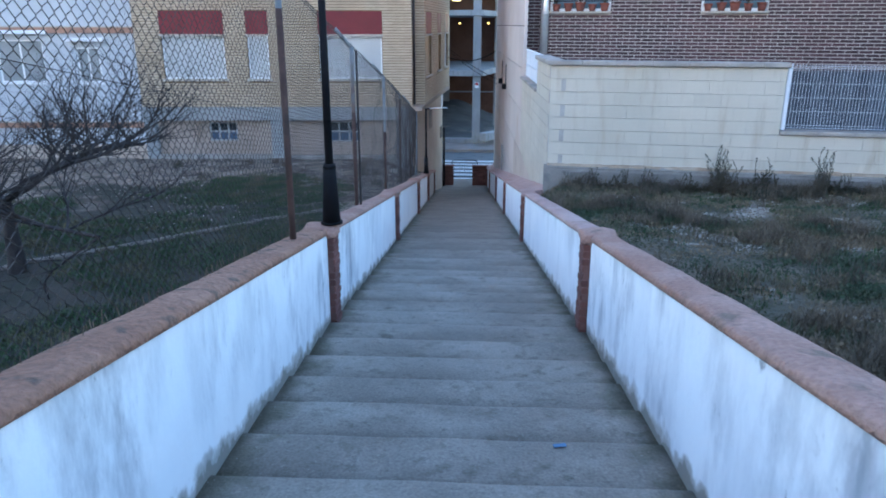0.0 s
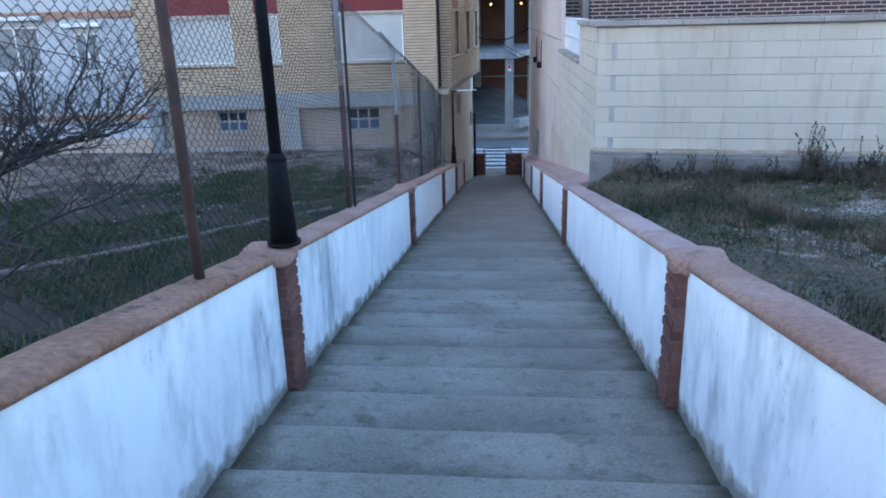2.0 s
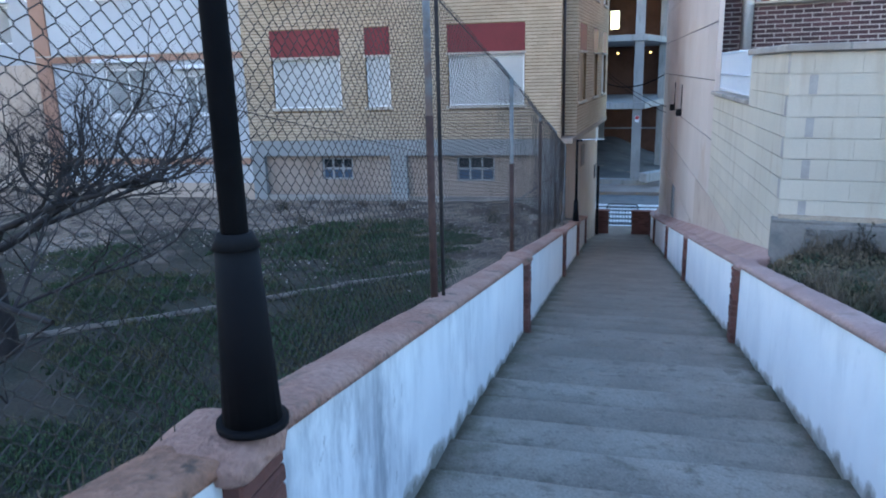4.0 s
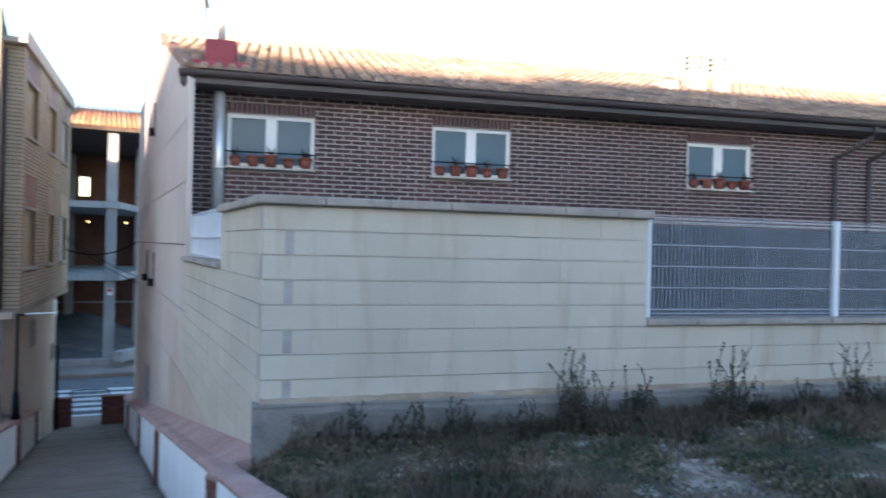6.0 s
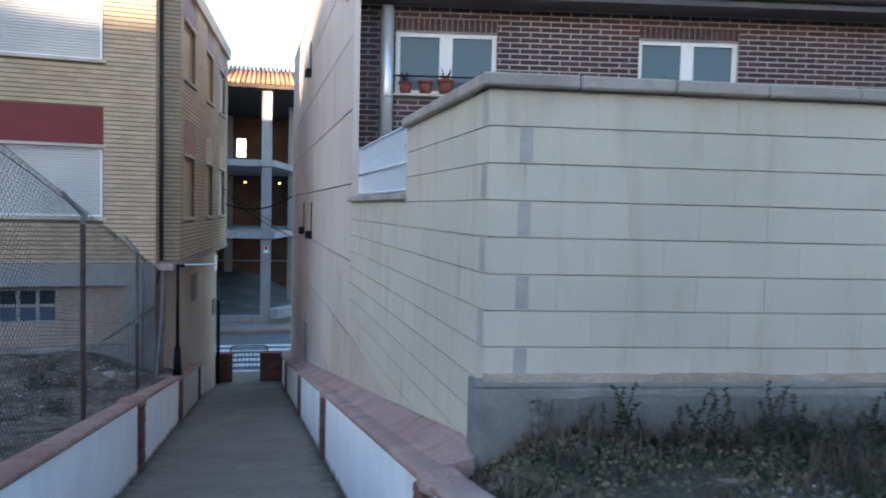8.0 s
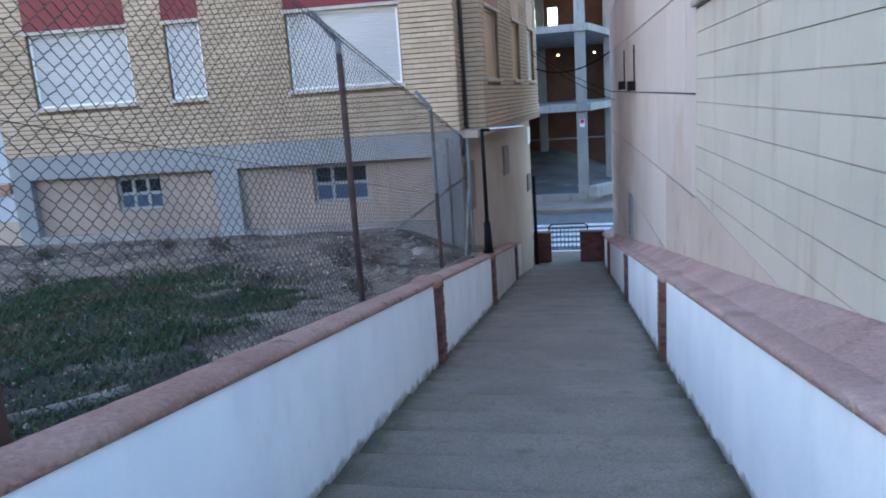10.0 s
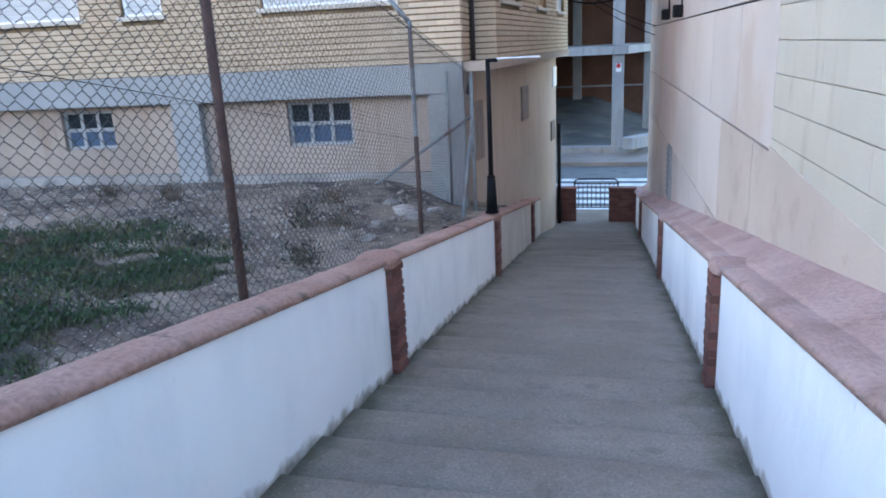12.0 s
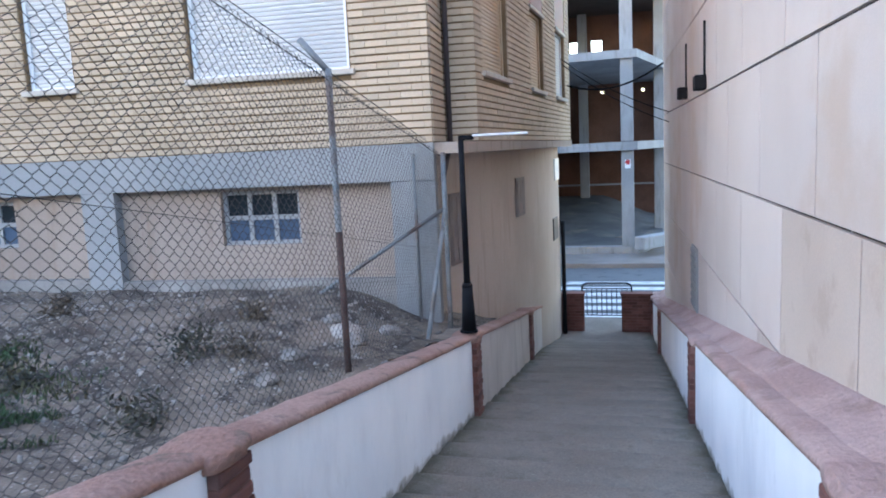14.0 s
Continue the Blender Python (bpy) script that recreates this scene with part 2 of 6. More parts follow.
FROSTED = surface("frosted_grey_pane", (0.20, 0.22, 0.23), (0.28, 0.30, 0.31), 1.5, 60, 0.3, 0)
WHITE_PAINT = surface("white_paint", (0.76, 0.77, 0.78), (0.82, 0.83, 0.83), 0.6, 30, 0.7, 0.15, grain=0.05, stain=(0.70, 0.71, 0.72))
WHITE_WALL = surface("white_render", (0.43, 0.45, 0.485), (0.50, 0.52, 0.55), 0.4, 25, 0.9, 0.3, grain=0.06, stain=(0.47, 0.49, 0.52))
TERRACOTTA = surface("terracotta_trim", (0.30, 0.17, 0.115), (0.37, 0.225, 0.16), 1.0, 40, 0.9, 0.3)
BLOCK = surface("cream_block", (0.53, 0.482, 0.392), (0.59, 0.535, 0.44), 0.5, 80, 0.92, 0.6, 0.006, rnd=0.05, grain=0.12, stain=(0.465, 0.40, 0.305))
BLOCK_JOINT = surface("block_joint", (0.52, 0.475, 0.40), (0.36, 0.32, 0.27), 1.4, 60, 0.95, 0.4, edge=(0.48, 0.62))
GREY_PATCH = surface("grey_mortar_patch", (0.34, 0.315, 0.29), (0.42, 0.39, 0.36), 3, 60, 0.95, 0.4)
CAPSTONE = surface("lichen_capstone", (0.30, 0.265, 0.235), (0.40, 0.355, 0.315), 2.0, 60, 0.95, 0.6, 0.008, c3=(0.22, 0.22, 0.19))
PANEL = surface("concrete_panel", (0.58, 0.495, 0.445), (0.64, 0.56, 0.51), 0.45, 90, 0.9, 0.3, rnd=0.07, grain=0.1, c3=(0.57, 0.46, 0.38), patch=0.5)
PANEL_JOINT = surface("black_joint", (0.06, 0.055, 0.05), (0.09, 0.08, 0.075), 1, 60, 0.95)
ROOF_TILE = surface("brown_roof_tile", (0.28, 0.19, 0.135), (0.40, 0.285, 0.20), 1.2, 40, 0.85, 0.4, rnd=0.35)
ORANGE_TILE = surface("orange_roof_tile", (0.42, 0.17, 0.08), (0.50, 0.24, 0.13), 1.2, 40, 0.85, 0.4, rnd=0.3)
GUTTER = surface("dark_gutter", (0.05, 0.04, 0.045), (0.075, 0.06, 0.06), 1, 30, 0.5, 0.05)
SOFFIT = surface("soffit", (0.22, 0.19, 0.17), (0.27, 0.23, 0.21), 1, 30, 0.9, 0.2)
STEEL = surface("galvanised_steel", (0.46, 0.47, 0.48), (0.56, 0.57, 0.58), 4, 60, 0.4, 0.05, metal=0.85, grain=0.1)
STAINLESS = surface("stainless_flue", (0.66, 0.66, 0.67), (0.76, 0.76, 0.76), 3, 60, 0.32, 0.03, metal=0.5, grain=0.06)
WHITE_METAL = surface("white_metal", (0.72, 0.75, 0.80), (0.78, 0.80, 0.84), 2, 50, 0.45, 0.05, grain=0.05)
BLACK_METAL = surface("black_metal", (0.009, 0.009, 0.011), (0.016, 0.016, 0.018), 2, 50, 0.7, 0.08, grain=0.2)
BLACK_METAL.node_tree.nodes["Principled BSDF"].inputs["Specular IOR Level"].default_value = 0.08
POST_STEEL = surface("weathered_post", (0.15, 0.165, 0.175), (0.22, 0.235, 0.24), 5, 50, 0.6, 0.2, metal=0.2, c3=(0.13, 0.09, 0.07), patch=1.6)
RUST = surface("rusted_steel", (0.055, 0.030, 0.025), (0.088, 0.050, 0.040), 6, 50, 0.85, 0.4, c3=(0.045, 0.03, 0.026), patch=3.0)
WIRE = surface("fence_wire", (0.034, 0.029, 0.027), (0.062, 0.054, 0.049), 8, 60, 0.8, 0, metal=0.0, grain=0.2)
SCREEN = surface("dark_screen_sheet", (0.032, 0.040, 0.056), (0.062, 0.074, 0.096), 1.8, 30, 0.7, 0.2, grain=0.2, stretch=(4, 4, 0.5))
VEIL = surface("pale_screen_sheet", (0.29, 0.35, 0.43), (0.37, 0.43, 0.52), 1.8, 30, 0.6, 0.2, grain=0.08)
MAROON = surface("maroon_paint", (0.22, 0.025, 0.04), (0.28, 0.04, 0.06), 2, 30, 0.6, 0.2)
ASPHALT = surface("asphalt", (0.11, 0.115, 0.12), (0.15, 0.155, 0.16), 0.4, 60, 0.9, 0.4, grain=0.2, c3=(0.09, 0.09, 0.095))
PAVING = surface("pavement", (0.22, 0.19, 0.17), (0.28, 0.24, 0.22), 0.7, 40, 0.9, 0.4)
MARKING = surface("road_paint", (0.66, 0.67, 0.68), (0.74, 0.75, 0.76), 1.5, 20, 0.7, 0.1, grain=0.15, c3=(0.45, 0.45, 0.46))
RAW_CONCRETE = surface("raw_concrete", (0.25, 0.255, 0.265), (0.32, 0.325, 0.33), 0.6, 30, 0.9, 0.3, grain=0.2, stain=(0.20, 0.20, 0.20))
# brick toned down to stand in for shade where low sun reaches inside
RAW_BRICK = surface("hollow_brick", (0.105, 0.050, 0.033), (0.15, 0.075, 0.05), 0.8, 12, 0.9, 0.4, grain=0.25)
# darker than the asphalt: the dim light indoors is put into the colour
DIM_FLOOR = surface("dim_floor", (0.062, 0.064, 0.068), (0.10, 0.10, 0.102), 0.7, 30, 0.92, 0.4, grain=0.25, c3=(0.14, 0.125, 0.11), patch=0.8)
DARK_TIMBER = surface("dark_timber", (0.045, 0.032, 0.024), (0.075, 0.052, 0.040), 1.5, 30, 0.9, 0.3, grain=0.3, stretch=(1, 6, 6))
SOIL = plot_soil()
TURF = surface("winter_turf", (0.052, 0.050, 0.030), (0.135, 0.100, 0.066), 1.3, 22, 0.95, 1.0, 0.04, grain=0.6, c3=(0.36, 0.305, 0.25), patch=1.5)
GRASS = surface("grass_blade", (0.034, 0.066, 0.020), (0.098, 0.090, 0.042), 1.4, 20, 0.8, 0, rnd=0.5, grain=0.2, edge=(0.42, 0.66))
WINTER_GRASS = surface("winter_grass_blade", (0.032, 0.048, 0.018), (0.150, 0.108, 0.062), 1.5, 20, 0.8, 0, rnd=0.5, grain=0.2, edge=(0.38, 0.58))
STRAW = surface("dry_stalk", (0.075, 0.058, 0.042), (0.16, 0.125, 0.085), 1.5, 30, 0.9, 0, rnd=0.4)
DEAD_STALK = surface("dead_stalk", (0.045, 0.034, 0.026), (0.10, 0.075, 0.052), 1.5, 30, 0.9, 0, rnd=0.4)
SHRUB = surface("shrub_leaf", (0.038, 0.040, 0.024), (0.085, 0.072, 0.046), 2, 30, 0.8, 0, rnd=0.5)
BARK = surface("dark_bark", (0.022, 0.018, 0.018), (0.042, 0.035, 0.033), 3, 40, 0.95, 0.8, 0.01, grain=0.35)
KERB_STONE = surface("kerb_stone", (0.13, 0.112, 0.098), (0.22, 0.19, 0.165), 3, 40, 0.95, 0.5)
STONE = surface("pale_stone", (0.18, 0.158, 0.138), (0.34, 0.305, 0.27), 3, 40, 0.95, 0.5, rnd=0.3)
POT = surface("clay_pot", (0.165, 0.047, 0.028), (0.209, 0.066, 0.041), 2, 40, 0.8, 0.2, rnd=0.25)
BLOCKER_RENDER = surface("plain_render", (0.42, 0.38, 0.33), (0.48, 0.44, 0.38), 0.4, 10, 0.9, 0.2)
LAMP_LENS = surface("lamp_lens", (0.60, 0.64, 0.70), (0.68, 0.72, 0.76), 3, 30, 0.25, 0)
SIGN_RED = surface("red_sign", (0.45, 0.03, 0.04), (0.50, 0.05, 0.06), 3, 30, 0.5, 0)
COBALT = surface("blue_scrap", (0.09, 0.17, 0.30), (0.12, 0.20, 0.34), 3, 30, 0.6, 0)


# ---- building helpers ----
def part(name, bm, material, parent=None, label=""):
    me = bpy.data.meshes.new(name)
    bm.to_mesh(me)
    bm.free()
    me.materials.append(material)
    ob = new(name, me)
    if parent:
        ob.parent = parent
    if label:
        ob["label"] = label
    return ob


def raw(name, verts, faces, material, parent=None, smooth=False):
    me = bpy.data.meshes.new(name)
    me.from_pydata(verts, [], faces)
    me.materials.append(material)
    if smooth:
        me.shade_smooth()
    ob = new(name, me)
    if parent:
        ob.parent = parent
    return ob


def empty(name, m, label, category, kind="", group=""):
    ob = new(name)
    ob.empty_display_size = 0.2
    ob.matrix_basis = m
    return tagged(ob, label, category, group, kind)


QUADS = ((0, 1, 3, 2), (4, 6, 7, 5), (0, 4, 5, 1), (2, 3, 7, 6), (0, 2, 6, 4), (1, 5, 7, 3))


def box(bm, x0, x1, y0, y1, z0, z1, bevel=0.0, m=None):
    vs = [bm.verts.new((x, y, z)) for x in (x0, x1) for y in (y0, y1) for z in (z0, z1)]
    fs = [bm.faces.new([vs[i] for i in q]) for q in QUADS]
    if bevel:
        es = list({e for f in fs for e in f.edges})
        got = bmesh.ops.bevel(bm, geom=es, offset=bevel, segments=1, affect="EDGES")
        vs = list({v for v in vs if v.is_valid} | {v for v in got["verts"]})
    if m is not None:
        bmesh.ops.transform(bm, matrix=m, verts=vs)
    return vs


def boxed(name, dims, material, parent=None, bevel=0.0, label=""):
    bm = bmesh.new()
    for d in (dims if isinstance(dims[0], (tuple, list)) else [dims]):
        box(bm, *d, bevel=bevel)
    bmesh.ops.recalc_face_normals(bm, faces=bm.faces)
    return part(name, bm, material, parent, label)


def tube(bm, a, b, r0, r1=None, seg=8, cap=True):
    """A tapered round bar from a to b."""
    a, b = Vector(a), Vector(b)
    r1 = r0 if r1 is None else r1
    q = (b - a).to_track_quat("Z", "Y")
    rings = []
    for p, r in ((a, r0), (b, r1)):
        rings.append([bm.verts.new(p + q @ Vector((r * math.cos(2 * math.pi * i / seg), r * math.sin(2 * math.pi * i / seg), 0))) for i in range(seg)])
    for i in range(seg):
        f = bm.faces.new((rings[0][i], rings[0][(i + 1) % seg], rings[1][(i + 1) % seg], rings[1][i]))
        f.smooth = seg > 5
    if cap:
        bm.faces.new(rings[1])
        bm.faces.new(rings[0][::-1])


def tubed(name, bars, material, parent=None, seg=8, label=""):
    bm = bmesh.new()
    for bar in bars:
        tube(bm, *bar, seg=seg)
    return part(name, bm, material, parent, label)


def merged_boxes(name, dims, material, parent, m=None):
    """Many plain boxes in one mesh, of kind stuff."""
    verts, faces = [], []
    for x0, x1, y0, y1, z0, z1 in dims:
        k = len(verts)
        for x in (x0, x1):
            for y in (y0, y1):
                for z in (z0, z1):
                    verts.append(m @ Vector((x, y, z)) if m is not None else (x, y, z))
        faces += [tuple(k + i for i in q) for q in QUADS]
    return tagged(raw(name, verts, faces, material, parent), kind="stuff")


def bond(u0, u1, z0, z1, length, course, joint_u, joint_z, holes, shift=0.5):
    """Running bond: whole pieces and the cut ones at ends and openings, as (u0, u1, z0, z1)."""
    whole, cut = [], []
    rows = int(round((z1 - z0) / course))
    for r in range(rows):
        za, zb = z0 + r * course + joint_z / 2, z0 + (r + 1) * course - joint_z / 2
        blocked = [(h[0], h[1]) for h in holes if h[2] < zb - 0.01 and h[3] > za + 0.01]
        start = u0 - (r % 2) * length * shift
        k = 0
        while start + k * length < u1:
            a, b = start + k * length, start + (k + 1) * length
            k += 1
            spans = [(max(a, u0) + joint_u / 2, min(b, u1) - joint_u / 2)]
            for lo, hi in blocked:
                nxt = []
                for s, e in spans:
                    if hi <= s or lo >= e:
                        nxt.append((s, e))
                    else:
                        if lo - s > 0.03:
                            nxt.append((s, lo))
                        if e - hi > 0.03:
                            nxt.append((hi, e))
                spans = nxt
            for s, e in spans:
                if e - s < 0.03:
                    continue
                (whole if abs(e - s - length + joint_u) < 1e-4 else cut).append((s, e, za, zb))
    return whole, cut


def piece_mesh(name, lx, ly, lz, material, bevel=0.0):
    bm = bmesh.new()
    box(bm, -lx / 2, lx / 2, 0, ly, -lz / 2, lz / 2)
    if bevel:
        front = [e for e in bm.edges if all(v.co.y < 1e-6 for v in e.verts)]
        bmesh.ops.bevel(bm, geom=front, offset=bevel, segments=1, affect="EDGES")
    bmesh.ops.recalc_face_normals(bm, faces=bm.faces)
    me = bpy.data.meshes.new(name)
    bm.to_mesh(me)
    bm.free()
    me.materials.append(material)
    return me


def lay(name, parent, m, whole, cut, depth, material, single, near, bevel=0.0, wobble=0.0, base=0.0):
    """Pieces on the plane of m (u along x, outward along -y): those nearest to near=(u, z) as objects, the rest joined."""
    whole = sorted(whole, key=lambda w: (0.5 * (w[0] + w[1]) - near[0]) ** 2 + (0.5 * (w[2] + w[3]) - near[1]) ** 2)
    rng = random.Random(len(whole) + 17)
    if whole and single:
        s, e, za, zb = whole[0]
        me = piece_mesh(name, e - s, depth, zb - za, material, bevel)
        for s, e, za, zb in whole[:single]:
            ob = new(name, me)
            ob.parent = parent
            ob.matrix_basis = m @ Matrix.Translation(((s + e) / 2, -base - depth + rng.uniform(-wobble, wobble), (za + zb) / 2))
    rest = [(s, e, -base - depth + rng.uniform(-wobble, wobble), -base, za, zb) for s, e, za, zb in whole[single:] + cut]
    if rest:
        merged_boxes(name + "work", rest, material, parent, m)


def curve_tube(name, points, radius, material, parent=None):
    cu = bpy.data.curves.new(name, "CURVE")
    cu.dimensions, cu.bevel_depth, cu.bevel_resolution = "3D", radius, 1
    sp = cu.splines.new("POLY")
    sp.points.add(len(points) - 1)
    for p, c in zip(sp.points, points):
        p.co = (*c, 1)
    cu.materials.append(material)
    ob = new(name, cu)
    if parent:
        ob.parent = parent
    return ob


def sag(a, b, drop, n=12):
    a, b = Vector(a), Vector(b)
    return [tuple(a.lerp(b, i / n) - Vector((0, 0, drop * 4 * (i / n) * (1 - i / n)))) for i in range(n + 1)]


# ---- the stepped path ----
def slope_z(y):
    return -0.10 - 0.174 * y


def left_x(y):
    return -1.18 - 0.0195 * y


def right_x(y):
    return 1.13 - 0.0185 * y


TREAD, FIRST_NOSING, GATE_Y, LANDING_Z = 0.522, 3.15, 33.8, -5.86
NOSINGS = [FIRST_NOSING + TREAD * k for k in range(-13, 58)]


def stairs():
    st = empty("floor", pose(0, 0, 0), "worn grey concrete stairway of long shallow steps between low walls", "stairs", "structure")
    rng = random.Random(5)
    for y in NOSINGS:
        z = slope_z(y) + rng.uniform(-0.006, 0.006)
        y_up, drop = y - TREAD, 0.174 * TREAD
        bm = bmesh.new()
        prof = [(y_up - 0.02, z + 0.050), (y - 0.17, z + 0.016), (y - 0.05, z + 0.004), (y - 0.018, z - 0.004), (y + 0.004, z - 0.022), (y + 0.012, z - drop - 0.02), (y_up - 0.02, z - drop - 0.02)]
        n = 14
        rows = []
        for i in range(n + 1):
            f = i / n
            row = []
            for k, (py, pz) in enumerate(prof):
                x = left_x(py) - 0.03 + f * (right_x(py) - left_x(py) + 0.06)
                w = noise.noise((x * 1.7, y * 3.1, k * 0.2)) * 0.012
                v = noise.noise((x * 2.9 + 9, y * 1.3, 4)) * 0.008
                row.append(bm.verts.new((x, py + (w if 1 < k < 5 else 0), pz + (v if k < 5 else 0))))
            rows.append(row)
        for a, b in zip(rows, rows[1:]):
            for k in range(len(prof)):
                j = (k + 1) % len(prof)
                bm.faces.new((a[k], a[j], b[j], b[k])).smooth = k in (0, 1, 2, 3)
        bm.faces.new(rows[0][::-1])
        bm.faces.new(rows[-1])
        bmesh.ops.recalc_face_normals(bm, faces=bm.faces)
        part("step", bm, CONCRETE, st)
    top_y, low_y = NOSINGS[0] - TREAD, NOSINGS[-1]
    boxed("landing", (-1.9, 1.6, -45, top_y - 0.02, slope_z(top_y) - 0.3, slope_z(top_y)), CONCRETE, st)
    boxed("landing", (left_x(low_y) - 0.03, right_x(low_y) + 0.03, low_y + 0.012, 35.2, LANDING_Z - 0.3, LANDING_Z), CONCRETE, st)


WALL_H, WALL_T = 0.85, 0.22
PILLARS_L = (0.0, 6.40, 12.64, 18.71, 23.83, 28.83, 33.6)
PILLARS_R = (0.0, 6.24, 12.94, 18.81, 23.93, 30.23, 33.6)


def parapet(name, edge, side, ys, label):
    """Whitewashed low wall that follows the slope; brick pillars, rough rounded coping. side: -1 left, 1 right."""
    wall = empty(name, pose(0, 0, 0), label, "wall", "structure")
    half = 0.125
    spans = list(zip((-6.5,) + ys, ys + (34.2,)))
    for a, b in spans:
        if b - a < 0.5:
            continue
        ya, yb = a + half, b - half
        bm = bmesh.new()
        uvl = bm.loops.layers.uv.new("height")
        n = max(2, int((yb - ya) / 0.25))
        cols = []
        for i in range(n + 1):
            y = ya + (yb - ya) * i / n
            x = edge(y)
            base = max(slope_z(y), LANDING_Z)
            bump = noise.noise((y * 0.9, side * 7, 1)) * 0.012
            cols.append([(x + side * WALL_T, y, base - 2.3), (x + bump, y, base - 0.25), (x + bump * 0.6, y, base + WALL_H * 0.5), (x, y, base + WALL_H), (x + side * WALL_T, y, base + WALL_H)])
        hts = (-2.3, -0.25, WALL_H * 0.5, WALL_H, WALL_H)
        vs = [[bm.verts.new(c) for c in col] for col in cols]
        for i in range(n):
            for k in range(5):
                j = (k + 1) % 5
                f = bm.faces.new((vs[i][k], vs[i][j], vs[i + 1][j], vs[i + 1][k]))
                for lp, (yy, hh) in zip(f.loops, ((cols[i][k][1], hts[k]), (cols[i][j][1], hts[j]), (cols[i + 1][j][1], hts[j]), (cols[i + 1][k][1], hts[k]))):
                    lp[uvl].uv = (yy, hh + 0.03)
        bm.faces.new(vs[0])
        bm.faces.new(vs[-1][::-1])
        bmesh.ops.recalc_face_normals(bm, faces=bm.faces)
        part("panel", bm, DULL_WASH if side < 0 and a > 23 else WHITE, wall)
        # coping, rounded and lumpy
        bm = bmesh.new()
        n = max(3, int((b - a) / 0.12))
        rings = []
        for i in range(n + 1):
            y = a + (b - a) * i / n
            base = max(slope_z(y), LANDING_Z) + WALL_H
            ring = []
            for k in range(11):
                ang = math.pi * k / 10
                even = 0.3 if side > 0 and y > 13.2 else 1.0
                lump = 1 + even * (0.22 * noise.noise((y * 2.2, k * 0.35, side * 3)) + 0.16 * noise.noise((y * 8, k * 0.8, 5)))
                cx = edge(y) + side * (WALL_T / 2 - 0.002)
                rx, rz = (WALL_T / 2 + 0.012), 0.048
                px = -side * math.cos(ang) * rx * (0.94 + 0.06 * lump)
                flat = side > 0 and y > 13.2 and 5 < k < 10
                pz = (math.sin(ang) ** 0.55 if not flat else 1.0) * rz * lump if 0 < k < 10 else -0.008
                ring.append(bm.verts.new((cx + px, y, base + pz)))
            rings.append(ring)
        for r0, r1 in zip(rings, rings[1:]):
            for k in range(11):
                j = (k + 1) % 11
                bm.faces.new((r0[k], r0[j], r1[j], r1[k])).smooth = k < 10
        bm.faces.new(rings[0])
        bm.faces.new(rings[-1][::-1])
        bmesh.ops.recalc_face_normals(bm, faces=bm.faces)
        part("coping", bm, LEDGE if side > 0 and a > 6 else OLD_COPING if side < 0 and a < 6 else COPING, wall, "rough pinkish mortar coping with a rounded top")
    brick = piece_mesh("brick", 0.240, 0.06, 0.054, PILLAR_BRICK, 0.008)
    for y in ys:
        base = max(slope_z(y), LANDING_Z)
        x = edge(y)
        bm = bmesh.new()
        xa, xb = sorted((x - side * 0.047, x + side * WALL_T))
        box(bm, xa, xb, y - half + 0.008, y + half - 0.008, base - 0.4, base + WALL_H - 0.02)
        bmesh.ops.recalc_face_normals(bm, faces=bm.faces)
        pil = part("pillar", bm, PILLAR_CORE, wall, "slim red brick pillar, crumbling")
        rng = random.Random(int(y * 10) + side)
        rows = int((WALL_H + 0.1) / 0.066)
        for r in range(rows):
            ob = new("brick", brick)
            ob.parent = pil
            ob.matrix_basis = Matrix.Translation((x - side * 0.060 + rng.uniform(-0.005, 0.005), y + rng.uniform(-0.008, 0.008), base - 0.06 + r * 0.066)) @ Matrix.Rotation(radians(-90 * side), 4, "Z")
        bm = bmesh.new()
        bmesh.ops.create_icosphere(bm, subdivisions=3, radius=1)
        for v in bm.verts:
            c = v.co
            q = Vector([math.copysign(abs(t) ** 0.6, t) for t in c])
            lump = 1 + 0.14 * noise.noise(c * 1.7 + Vector((y, side, 0))) + 0.10 * noise.noise(c * 4.5 + Vector((0, y, side)))
            low_ = side > 0 and y > 12
            v.co = Vector((q.x * (0.135 if low_ else 0.165) * lump, q.y * 0.16 * lump, q.z * (0.046 if low_ else 0.056) * lump))
        for f in bm.faces:
            f.smooth = True
        bmesh.ops.translate(bm, verts=bm.verts, vec=(x + side * 0.078, y, base + WALL_H + 0.018))
        part("cap", bm, LEDGE if side > 0 and y > 12 else COPING, wall, "lumpy pinkish mortar cap")
    return wall


stairs()
parapet("wall_west", left_x, -1, PILLARS_L, "stained white low wall with red brick pillars and pinkish coping")
parapet("wall_east", right_x, 1, PILLARS_R, "stained white low wall with red brick pillars, beside the dry plot")


def side_x(y):
    """The face of the boundary wall and the house beside the path."""
    return 1.31 - 0.025 * (y - 13.33) if y < 19.4 else 1.158 - 0.027 * (y - 19.4)


